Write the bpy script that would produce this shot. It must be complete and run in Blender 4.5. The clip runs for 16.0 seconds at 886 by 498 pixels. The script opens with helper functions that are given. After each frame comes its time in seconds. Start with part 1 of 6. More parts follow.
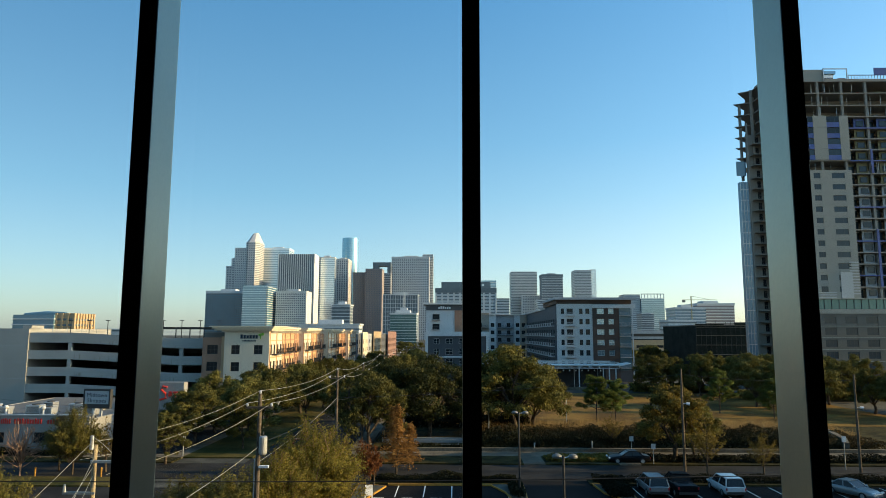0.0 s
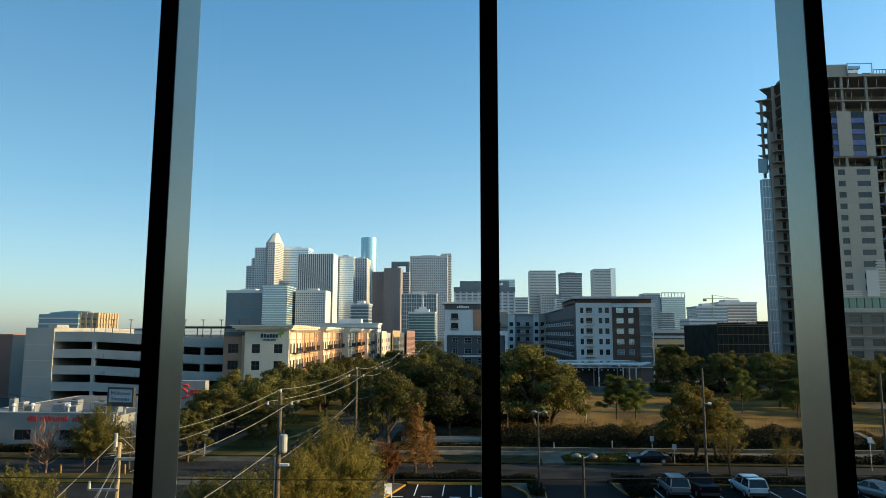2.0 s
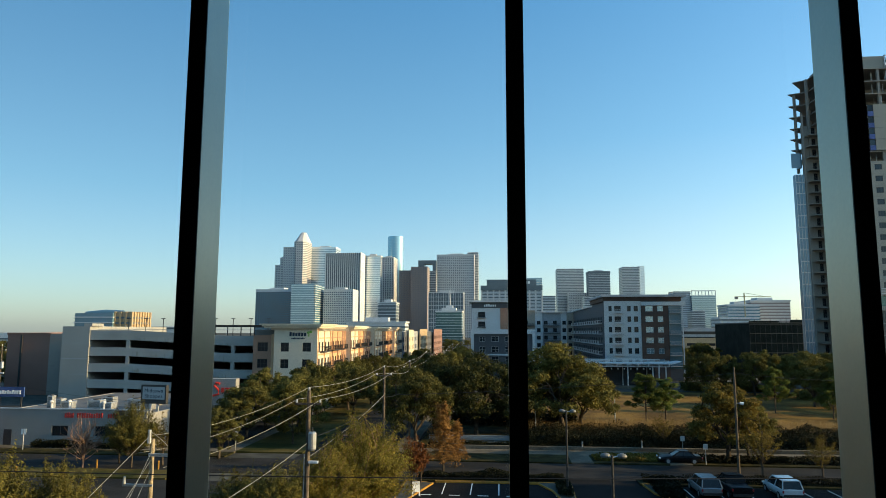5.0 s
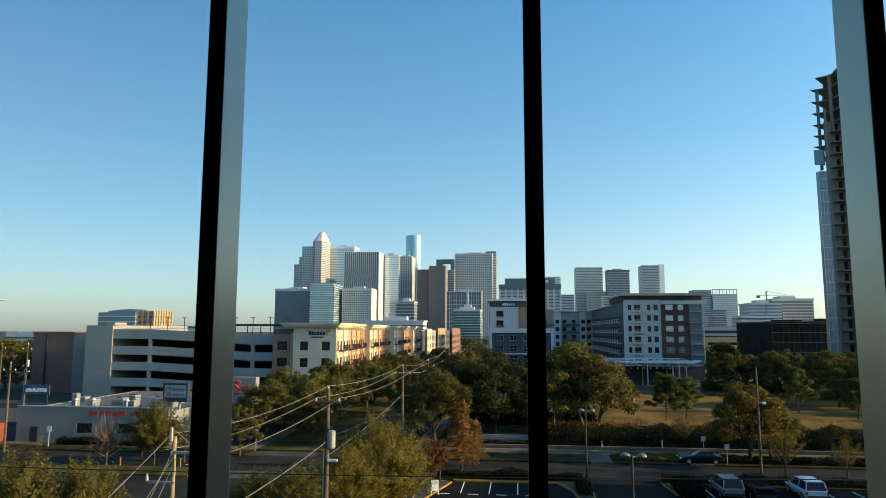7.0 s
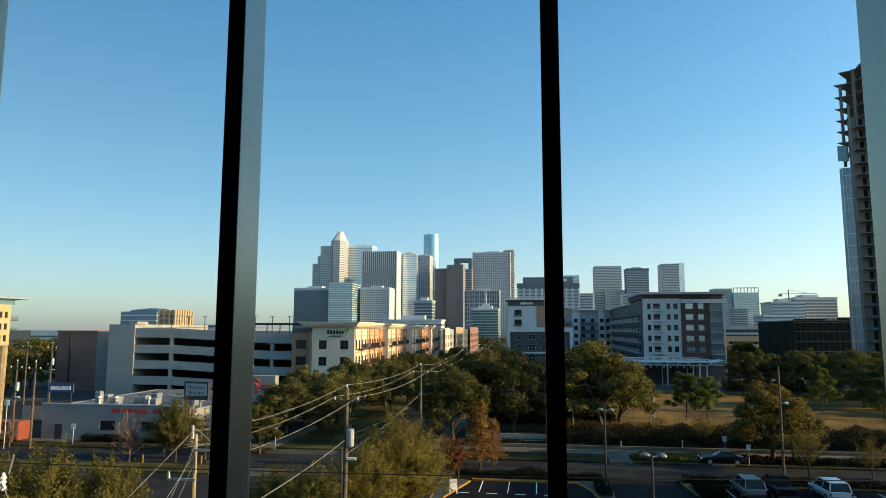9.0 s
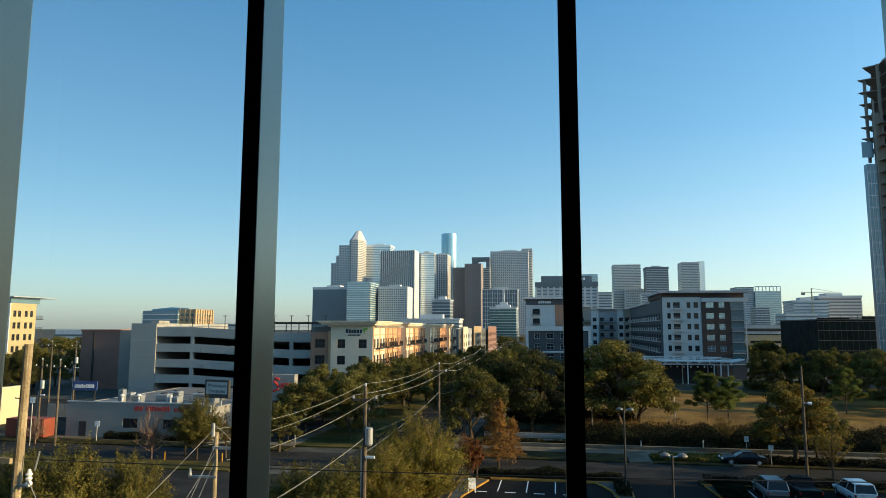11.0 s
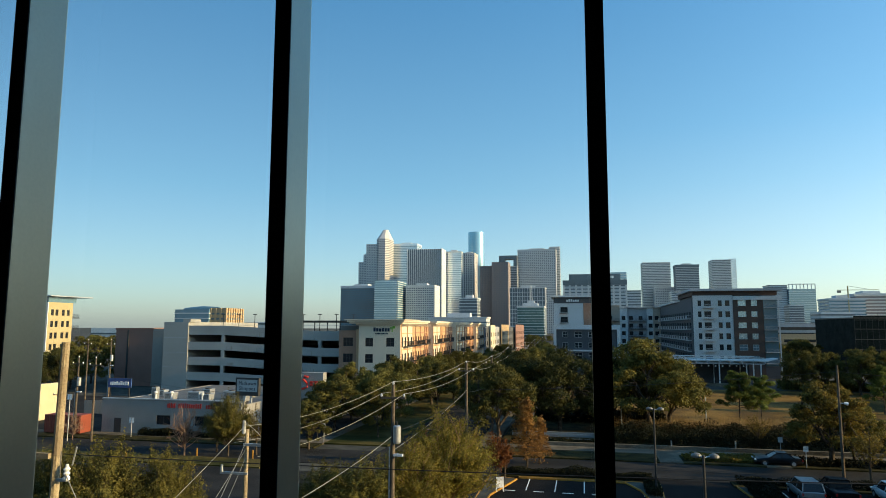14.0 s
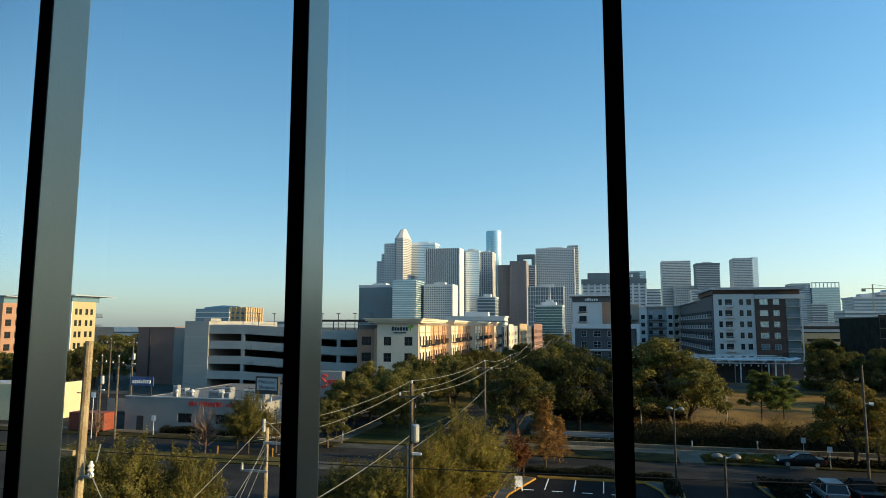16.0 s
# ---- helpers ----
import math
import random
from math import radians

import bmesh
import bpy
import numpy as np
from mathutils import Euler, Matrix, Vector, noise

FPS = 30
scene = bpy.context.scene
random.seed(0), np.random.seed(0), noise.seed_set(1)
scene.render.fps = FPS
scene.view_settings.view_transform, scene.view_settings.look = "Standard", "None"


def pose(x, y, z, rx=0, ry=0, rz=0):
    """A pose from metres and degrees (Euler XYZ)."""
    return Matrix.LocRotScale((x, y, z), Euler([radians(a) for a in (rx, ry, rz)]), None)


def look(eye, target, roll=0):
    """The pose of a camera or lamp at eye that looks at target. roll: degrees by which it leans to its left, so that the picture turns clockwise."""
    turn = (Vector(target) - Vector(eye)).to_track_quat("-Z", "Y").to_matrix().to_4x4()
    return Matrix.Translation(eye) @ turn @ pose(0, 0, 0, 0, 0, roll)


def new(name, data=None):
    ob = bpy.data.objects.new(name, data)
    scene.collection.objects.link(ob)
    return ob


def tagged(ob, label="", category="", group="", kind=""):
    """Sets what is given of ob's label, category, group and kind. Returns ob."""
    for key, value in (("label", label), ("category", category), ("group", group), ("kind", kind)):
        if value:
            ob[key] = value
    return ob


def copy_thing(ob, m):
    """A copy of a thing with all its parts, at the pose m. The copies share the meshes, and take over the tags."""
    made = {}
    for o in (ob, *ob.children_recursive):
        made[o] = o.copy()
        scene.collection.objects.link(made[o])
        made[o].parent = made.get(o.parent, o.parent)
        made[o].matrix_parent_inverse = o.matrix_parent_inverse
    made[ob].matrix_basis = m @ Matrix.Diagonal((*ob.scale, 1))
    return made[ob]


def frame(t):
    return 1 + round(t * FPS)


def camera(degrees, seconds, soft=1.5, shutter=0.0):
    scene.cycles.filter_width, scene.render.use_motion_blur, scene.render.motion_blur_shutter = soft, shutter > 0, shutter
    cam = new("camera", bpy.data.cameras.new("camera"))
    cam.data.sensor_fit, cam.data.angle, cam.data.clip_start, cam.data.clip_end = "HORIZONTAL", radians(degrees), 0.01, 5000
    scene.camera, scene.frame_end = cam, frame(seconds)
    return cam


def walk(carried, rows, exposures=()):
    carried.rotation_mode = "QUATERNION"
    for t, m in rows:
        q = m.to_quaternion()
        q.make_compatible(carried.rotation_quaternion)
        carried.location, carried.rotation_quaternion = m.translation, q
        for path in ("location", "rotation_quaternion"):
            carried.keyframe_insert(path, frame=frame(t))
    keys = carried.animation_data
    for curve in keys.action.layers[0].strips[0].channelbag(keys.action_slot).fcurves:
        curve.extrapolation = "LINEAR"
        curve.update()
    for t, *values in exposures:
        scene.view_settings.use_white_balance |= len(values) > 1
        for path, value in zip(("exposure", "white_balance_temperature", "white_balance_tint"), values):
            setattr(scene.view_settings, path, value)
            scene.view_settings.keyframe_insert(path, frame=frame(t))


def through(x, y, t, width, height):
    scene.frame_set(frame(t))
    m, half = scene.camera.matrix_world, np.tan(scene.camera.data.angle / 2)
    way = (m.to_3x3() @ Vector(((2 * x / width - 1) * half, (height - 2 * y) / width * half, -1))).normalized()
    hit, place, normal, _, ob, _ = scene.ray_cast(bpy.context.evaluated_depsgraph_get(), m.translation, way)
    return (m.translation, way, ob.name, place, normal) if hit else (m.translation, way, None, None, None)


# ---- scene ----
cam = camera(67.5, 16.0, soft=0.8)
EYE = (0.0, 0.0, 15.0)
# seconds, yaw, pitch, roll: a slow pan from one spot
PATH = [
    (0, 0.992, 7.285, -0.112), (1, 1.797, 7.248, -0.113), (2, 2.588, 7.209, -0.114), (3, 3.371, 7.168, -0.116),
    (4, 4.147, 7.125, -0.117), (5.25, 5.114, 7.071, -0.12), (6.5, 6.079, 7.015, -0.122), (7.75, 7.045, 6.959, -0.125),
    (9, 8.013, 6.902, -0.128), (10.25, 8.983, 6.845, -0.131), (11.5, 9.955, 6.789, -0.134), (12.75, 10.928, 6.734, -0.138),
    (14, 11.899, 6.68, -0.142), (15, 12.674, 6.638, -0.145), (16, 13.447, 6.598, -0.149),
]
walk(cam, [(t, pose(*EYE, 90 + p, r, y)) for t, y, p, r in PATH], [(0, 0.88, 6650, -2), (16, 0.78, 6480, -2)])

# ---- light ----
SUN_AZ, SUN_EL = 91.5, 16.0      # degrees clockwise from +y, and above the horizon
world = bpy.data.worlds.new("sky")
scene.world = world
world.use_nodes = True
wn = world.node_tree
sky = wn.nodes.new("ShaderNodeTexSky")
sky.sky_type = 'NISHITA'
sky.sun_disc = False
sky.sun_elevation, sky.sun_rotation = radians(SUN_EL), radians(SUN_AZ)
sky.altitude, sky.air_density, sky.dust_density, sky.ozone_density = 20, 0.9, 1.1, 3.0
veil = wn.nodes.new("ShaderNodeMix")          # thin haze over the clear sky
veil.data_type = 'RGBA'
veil.inputs[0].default_value = 0.32
tint = wn.nodes.new("ShaderNodeValToRGB")     # pale at the horizon all round, deeper blue higher up
tint.color_ramp.elements[0].position, tint.color_ramp.elements[0].color = 0.0, (0.74, 0.72, 0.82, 1)
tint.color_ramp.elements[1].position, tint.color_ramp.elements[1].color = 0.5, (0.0, 0.33, 0.82, 1)
mid_tint = tint.color_ramp.elements.new(0.2)
mid_tint.color = (0.22, 0.55, 0.82, 1)
strong = wn.nodes.new("ShaderNodeVectorMath")
strong.operation = 'SCALE'
strong.inputs["Scale"].default_value = 3.9
coord, height = wn.nodes.new("ShaderNodeTexCoord"), wn.nodes.new("ShaderNodeSeparateXYZ")
wn.links.new(coord.outputs["Generated"], height.inputs[0])
wn.links.new(height.outputs["Z"], tint.inputs[0])
warm = wn.nodes.new("ShaderNodeMix")          # the low haze is warmer on the sun's side
warm.data_type = 'RGBA'
warm.inputs[7].default_value = (1.06, 0.84, 0.63, 1)
sunward = wn.nodes.new("ShaderNodeMapRange")
sunward.inputs["From Min"].default_value, sunward.inputs["From Max"].default_value = -0.25, 0.65
lowness = wn.nodes.new("ShaderNodeMapRange")
lowness.inputs["From Min"].default_value, lowness.inputs["From Max"].default_value = 0.28, 0.0
low_sun = wn.nodes.new("ShaderNodeMath")
low_sun.operation = 'MULTIPLY'
wn.links.new(height.outputs["X"], sunward.inputs[0])
wn.links.new(height.outputs["Z"], lowness.inputs[0])
wn.links.new(sunward.outputs[0], low_sun.inputs[0])
wn.links.new(lowness.outputs[0], low_sun.inputs[1])
wn.links.new(low_sun.outputs[0], warm.inputs[0])
wn.links.new(tint.outputs[0], warm.inputs[6])
wn.links.new(warm.outputs[2], strong.inputs[0])
glow = wn.nodes.new("ShaderNodeMapRange")     # haze scatters more light near the sun
glow.clamp = False
glow.inputs["From Min"].default_value, glow.inputs["From Max"].default_value = -1.0, 1.0
glow.inputs["To Min"].default_value, glow.inputs["To Max"].default_value = 0.65, 1.37
wn.links.new(height.outputs["X"], glow.inputs[0])
bright = wn.nodes.new("ShaderNodeVectorMath")
bright.operation = 'SCALE'
wn.links.new(veil.outputs[2], bright.inputs[0])
wn.links.new(glow.outputs[0], bright.inputs["Scale"])
wn.links.new(strong.outputs[0], veil.inputs[7])
wn.links.new(sky.outputs[0], veil.inputs[6])
wn.links.new(bright.outputs[0], wn.nodes["Background"].inputs[0])
wn.nodes["Background"].inputs[1].default_value = 0.15
sun = new("sun", bpy.data.lights.new("sun", 'SUN'))
sun.data.energy, sun.data.angle, sun.data.color = 4.2, radians(0.6), (1.0, 0.68, 0.36)
sa, se = radians(SUN_AZ), radians(SUN_EL)
sun.matrix_world = look((math.sin(sa) * math.cos(se) * 100, math.cos(sa) * math.cos(se) * 100, math.sin(se) * 100), (0, 0, 0))


# ---- materials ----
def material(name, color, rough=0.7, metal=0.0, vary=0.15, coarse=0.4, fine=6.0, bump=0.15, spread=0.06, spec=0.4):
    """Paint, stone, metal: a colour with broad stains, fine grain, relief and a small change from object to object."""
    m = bpy.data.materials.new(name)
    m.use_nodes = True
    n, l = m.node_tree.nodes, m.node_tree.links
    b = n["Principled BSDF"]
    b.inputs["Roughness"].default_value, b.inputs["Metallic"].default_value = rough, metal
    b.inputs["Specular IOR Level"].default_value = spec
    geo = n.new("ShaderNodeNewGeometry")
    n1, n2 = n.new("ShaderNodeTexNoise"), n.new("ShaderNodeTexNoise")
    n1.inputs["Scale"].default_value, n2.inputs["Scale"].default_value = coarse, fine
    n1.inputs["Detail"].default_value, n2.inputs["Detail"].default_value = 5, 4
    l.new(geo.outputs["Position"], n1.inputs["Vector"])
    l.new(geo.outputs["Position"], n2.inputs["Vector"])
    add = n.new("ShaderNodeMath"); add.operation = 'ADD'
    l.new(n1.outputs["Fac"], add.inputs[0]); l.new(n2.outputs["Fac"], add.inputs[1])
    info = n.new("ShaderNodeObjectInfo")
    rnd = n.new("ShaderNodeMapRange")
    rnd.inputs["To Min"].default_value, rnd.inputs["To Max"].default_value = 1 - spread, 1 + spread
    l.new(info.outputs["Random"], rnd.inputs["Value"])
    mr = n.new("ShaderNodeMapRange")
    mr.inputs["From Min"].default_value, mr.inputs["From Max"].default_value = 0.6, 1.4
    mr.inputs["To Min"].default_value, mr.inputs["To Max"].default_value = 1 - vary, 1 + vary
    l.new(add.outputs[0], mr.inputs["Value"])
    mul = n.new("ShaderNodeMath"); mul.operation = 'MULTIPLY'
    l.new(mr.outputs[0], mul.inputs[0]); l.new(rnd.outputs[0], mul.inputs[1])
    sc = n.new("ShaderNodeVectorMath"); sc.operation = 'SCALE'
    sc.inputs[0].default_value = color
    l.new(mul.outputs[0], sc.inputs["Scale"])
    l.new(sc.outputs[0], b.inputs["Base Color"])
    if bump:
        bp = n.new("ShaderNodeBump")
        bp.inputs["Strength"].default_value, bp.inputs["Distance"].default_value = bump, 0.02
        l.new(n2.outputs["Fac"], bp.inputs["Height"])
        l.new(bp.outputs[0], b.inputs["Normal"])
    return m


def two_tone(name, c1, c2, scale, rough=0.9, fine=8.0, lo=0.42, hi=0.58, bump=0.4, spec=0.08):
    """Ground and bark: two colours mixed by broad noise, broken by fine noise."""
    m = bpy.data.materials.new(name)
    m.use_nodes = True
    n, l = m.node_tree.nodes, m.node_tree.links
    b = n["Principled BSDF"]
    b.inputs["Roughness"].default_value = rough
    b.inputs["Specular IOR Level"].default_value = spec
    geo = n.new("ShaderNodeNewGeometry")
    n1, n2 = n.new("ShaderNodeTexNoise"), n.new("ShaderNodeTexNoise")
    n1.inputs["Scale"].default_value, n2.inputs["Scale"].default_value = scale, fine
    n1.inputs["Detail"].default_value = n2.inputs["Detail"].default_value = 6
    l.new(geo.outputs["Position"], n1.inputs["Vector"]); l.new(geo.outputs["Position"], n2.inputs["Vector"])
    mr = n.new("ShaderNodeMapRange")
    mr.inputs["From Min"].default_value, mr.inputs["From Max"].default_value = lo, hi
    l.new(n1.outputs["Fac"], mr.inputs["Value"])
    mx = n.new("ShaderNodeMix"); mx.data_type = 'RGBA'
    mx.inputs[6].default_value, mx.inputs[7].default_value = (*c1, 1), (*c2, 1)
    l.new(mr.outputs[0], mx.inputs[0])
    m2 = n.new("ShaderNodeMapRange")
    m2.inputs["From Min"].default_value, m2.inputs["From Max"].default_value = 0.3, 0.7
    m2.inputs["To Min"].default_value, m2.inputs["To Max"].default_value = 0.65, 1.35
    l.new(n2.outputs["Fac"], m2.inputs["Value"])
    sc = n.new("ShaderNodeVectorMath"); sc.operation = 'SCALE'
    l.new(mx.outputs[2], sc.inputs[0]); l.new(m2.outputs[0], sc.inputs["Scale"])
    l.new(sc.outputs[0], b.inputs["Base Color"])
    bp = n.new("ShaderNodeBump")
    bp.inputs["Strength"].default_value, bp.inputs["Distance"].default_value = bump, 0.05
    l.new(n2.outputs["Fac"], bp.inputs["Height"]); l.new(bp.outputs[0], b.inputs["Normal"])
    return m


def leaf_material(name, dark, light, through=0.26):
    """Leaves: colour in patches between two greens, varied leaf by leaf, part of the light passing through."""
    m = bpy.data.materials.new(name)
    m.use_nodes = True
    n, l = m.node_tree.nodes, m.node_tree.links
    b, out = n["Principled BSDF"], n["Material Output"]
    b.inputs["Roughness"].default_value = 0.7
    b.inputs["Specular IOR Level"].default_value = 0.12
    geo, info = n.new("ShaderNodeNewGeometry"), n.new("ShaderNodeObjectInfo")
    patch = n.new("ShaderNodeTexNoise")
    patch.inputs["Scale"].default_value, patch.inputs["Detail"].default_value = 0.9, 3
    l.new(geo.outputs["Position"], patch.inputs["Vector"])
    wide = n.new("ShaderNodeMapRange")
    wide.inputs["From Min"].default_value, wide.inputs["From Max"].default_value = 0.32, 0.68
    l.new(patch.outputs["Fac"], wide.inputs["Value"])
    half = n.new("ShaderNodeMix")
    half.inputs[0].default_value = 0.5
    l.new(geo.outputs["Random Per Island"], half.inputs[2]); l.new(wide.outputs[0], half.inputs[3])
    mx = n.new("ShaderNodeMix"); mx.data_type = 'RGBA'
    mx.inputs[6].default_value, mx.inputs[7].default_value = (*dark, 1), (*light, 1)
    l.new(half.outputs[0], mx.inputs[0])
    mr = n.new("ShaderNodeMapRange")
    mr.inputs["To Min"].default_value, mr.inputs["To Max"].default_value = 0.75, 1.3
    l.new(info.outputs["Random"], mr.inputs["Value"])
    sc = n.new("ShaderNodeVectorMath"); sc.operation = 'SCALE'
    l.new(mx.outputs[2], sc.inputs[0]); l.new(mr.outputs[0], sc.inputs["Scale"])
    l.new(sc.outputs[0], b.inputs["Base Color"])
    tr = n.new("ShaderNodeBsdfTranslucent")
    l.new(sc.outputs[0], tr.inputs["Color"])
    ms = n.new("ShaderNodeMixShader"); ms.inputs[0].default_value = through
    l.new(b.outputs[0], ms.inputs[1]); l.new(tr.outputs[0], ms.inputs[2]); l.new(ms.outputs[0], out.inputs["Surface"])
    return m


def glass_pane_material(name):
    """A clear pane: light goes through, a little is mirrored."""
    m = bpy.data.materials.new(name)
    m.use_nodes = True
    n, l = m.node_tree.nodes, m.node_tree.links
    t, g, ms, fr = n.new("ShaderNodeBsdfTransparent"), n.new("ShaderNodeBsdfGlossy"), n.new("ShaderNodeMixShader"), n.new("ShaderNodeFresnel")
    t.inputs[0].default_value = (0.97, 0.985, 0.98, 1)
    g.inputs["Roughness"].default_value = 0.01
    fr.inputs["IOR"].default_value = 1.25
    l.new(fr.outputs[0], ms.inputs[0]); l.new(t.outputs[0], ms.inputs[1]); l.new(g.outputs[0], ms.inputs[2])
    l.new(ms.outputs[0], n["Material Output"].inputs["Surface"])
    return m


ASPHALT = two_tone("asphalt", (0.021, 0.021, 0.020), (0.034, 0.033, 0.031), 0.25)
# Car park and drive asphalt with the shade taken into the base colour
LOT = two_tone("shade_dark_asphalt", (0.009, 0.009, 0.009), (0.014, 0.013, 0.012), 0.3)
CONC = two_tone("pavement_concrete", (0.105, 0.092, 0.07), (0.17, 0.146, 0.108), 0.3)
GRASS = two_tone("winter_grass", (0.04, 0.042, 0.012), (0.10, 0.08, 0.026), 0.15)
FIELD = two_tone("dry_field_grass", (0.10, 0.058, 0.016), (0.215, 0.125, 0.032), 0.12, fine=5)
# Darker copy of the winter grass: the roadside shade is in its colour
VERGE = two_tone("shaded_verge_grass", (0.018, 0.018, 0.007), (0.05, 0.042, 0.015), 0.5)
# Paving darkened in colour for the shadow that lies over the plaza
PAVING = two_tone("shade_dark_paving", (0.06, 0.055, 0.048), (0.09, 0.08, 0.066), 0.2)
EARTH = two_tone("city_ground", (0.07, 0.07, 0.06), (0.10, 0.095, 0.08), 0.02, fine=0.5)
BARK = two_tone("bark", (0.055, 0.042, 0.03), (0.095, 0.075, 0.055), 3.0, fine=20)
TWIG = two_tone("pale_bark", (0.20, 0.13, 0.09), (0.30, 0.19, 0.13), 3.0, fine=20)
POLEWOOD = two_tone("weathered_pole_wood", (0.28, 0.22, 0.14), (0.38, 0.31, 0.2), 1.5, fine=25)
DARKPOLE = two_tone("dark_pole_wood", (0.10, 0.08, 0.06), (0.15, 0.12, 0.09), 1.5, fine=25)
CREAM = material("cream_stucco", (0.64, 0.555, 0.42), vary=0.1)
PEACH = material("peach_stucco", (0.54, 0.325, 0.175))
TAUPE = material("beige_stucco", (0.36, 0.315, 0.255))
BROWNST = material("brown_stucco", (0.34, 0.19, 0.12))
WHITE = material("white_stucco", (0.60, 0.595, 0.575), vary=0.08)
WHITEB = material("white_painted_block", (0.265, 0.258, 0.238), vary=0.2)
GARAGE = material("precast_concrete", (0.32, 0.313, 0.285), vary=0.18, coarse=0.25)
GREYB = material("grey_brick", (0.085, 0.088, 0.095), vary=0.12)
GREYM = material("mid_grey_panel", (0.36, 0.37, 0.38))
BRICK = material("dark_brown_brick", (0.085, 0.055, 0.042), vary=0.2)
REDBR = material("red_brown_panel", (0.215, 0.118, 0.088), vary=0.15)
YELLOWST = material("yellow_stucco", (0.44, 0.36, 0.19))
CREAMY = material("cream_painted_wall", (0.62, 0.53, 0.33))
TAN = material("tan_brick", (0.42, 0.30, 0.17))
ROOFG = material("roof_membrane", (0.14, 0.132, 0.118), vary=0.3)
RAWC = material("raw_concrete", (0.24, 0.22, 0.19), vary=0.15)
BLUEW = material("blue_sheathing", (0.085, 0.12, 0.30), vary=0.25)
PANELW = material("pale_precast_panel", (0.27, 0.265, 0.23), vary=0.08)
PODIUM = material("tan_grey_podium_panel", (0.125, 0.115, 0.095), vary=0.1)
OLIVEB = material("olive_sheathing_board", (0.20, 0.175, 0.085), vary=0.15)
# White sign face greyed in colour for its shaded side; also the tower's cladding
SIGNG = material("shaded_white_face", (0.42, 0.43, 0.42), vary=0.08)
DARKNET = material("dark_green_netting", (0.026, 0.032, 0.028), rough=1.0, spec=0.05, vary=0.5, coarse=0.35, fine=2.0)
GLASSD = material("dark_window_glass", (0.018, 0.021, 0.024), rough=0.1, spec=0.3, bump=0, vary=0.2)
GLASSB = material("blue_curtain_glass", (0.10, 0.19, 0.25), rough=0.12, spec=0.8, bump=0, vary=0.25, coarse=0.05)
GLASST = material("grey_blue_window_glass", (0.030, 0.045, 0.055), rough=0.12, spec=0.35, bump=0, vary=0.3, coarse=0.3)
GLASSL = material("pale_reflective_glass", (0.28, 0.38, 0.44), rough=0.12, metal=0.55, bump=0, vary=0.15, coarse=0.02)
GLASSG = material("green_glass", (0.08, 0.15, 0.15), rough=0.15, metal=0.3, bump=0, vary=0.2, coarse=0.05)
# Near-white base colour: the towers' bright reflection is put into it
GLASSC = material("reflection_white_glass", (0.78, 0.83, 0.85), rough=0.2, metal=0.5, bump=0, vary=0.1, coarse=0.02)
# STONEP and STONEG are paled in base colour to imitate distance haze
STONEP = material("haze_paled_granite", (0.60, 0.57, 0.54), vary=0.06, coarse=0.02, fine=0.3)
STONEW = material("white_tower_stone", (0.60, 0.60, 0.58), vary=0.06, coarse=0.02, fine=0.3)
STONEB = material("brown_granite", (0.23, 0.195, 0.185), vary=0.08, coarse=0.02, fine=0.3)
STONEG = material("haze_paled_panel", (0.50, 0.52, 0.53), vary=0.06, coarse=0.02, fine=0.3)
DARKT = material("dark_tower_glass", (0.12, 0.145, 0.165), rough=0.3, metal=0.4, bump=0, coarse=0.02, fine=0.3)
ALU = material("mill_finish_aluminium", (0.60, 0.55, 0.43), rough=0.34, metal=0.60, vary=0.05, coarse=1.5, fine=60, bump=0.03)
# Black that puts the unlit room side of the mullions into the colour
BLACKM = material("room_shade_black", (0.012, 0.012, 0.014), rough=0.6, bump=0.05)
INTER = material("dark_interior_paint", (0.05, 0.05, 0.055), rough=0.9)
METAL = material("galvanised_metal", (0.45, 0.46, 0.46), rough=0.45, metal=0.6)
LAMPG = material("grey_lamp_metal", (0.17, 0.165, 0.15), rough=0.5, metal=0.2)
METALD = material("dark_painted_metal", (0.035, 0.035, 0.035), rough=0.5)
WIRE = material("aluminium_cable", (0.36, 0.35, 0.31), rough=0.5, metal=0.3, bump=0)
WIRED = material("black_cable", (0.02, 0.02, 0.02), rough=0.6, bump=0)
YPAINT = material("yellow_kerb_paint", (0.38, 0.19, 0.022), vary=0.4)
WPAINT = material("white_line_paint", (0.75, 0.75, 0.72), vary=0.2)
RED = material("red_sign_plastic", (0.50, 0.035, 0.025))
SIGNW = material("white_sign_face", (0.78, 0.79, 0.78), vary=0.04)
SIGNB = material("dark_sign_paint", (0.02, 0.03, 0.05))
BLUES = material("blue_sign_paint", (0.03, 0.07, 0.20))
GREENS = material("green_sign_paint", (0.15, 0.35, 0.05))
RUBBER = material("tyre_rubber", (0.02, 0.02, 0.02), rough=0.85)
CARW = material("white_car_paint", (0.62, 0.63, 0.63), rough=0.25, vary=0.03, bump=0)
CARS = material("silver_car_paint", (0.26, 0.275, 0.285), rough=0.3, metal=0.4, vary=0.03, bump=0)
CARD = material("black_car_paint", (0.008, 0.008, 0.009), rough=0.35, vary=0.03, bump=0, spec=0.15)
CARR = material("dark_red_car_paint", (0.18, 0.02, 0.02), rough=0.3, vary=0.03, bump=0)
TAIL = material("red_lamp_plastic", (0.35, 0.02, 0.02), rough=0.3, bump=0)
RUSTRED = material("red_container_steel", (0.24, 0.055, 0.03), vary=0.25)
PANE = glass_pane_material("clear_pane")
LEAF_OAK = leaf_material("oak_leaf", (0.022, 0.029, 0.008), (0.20, 0.178, 0.047))
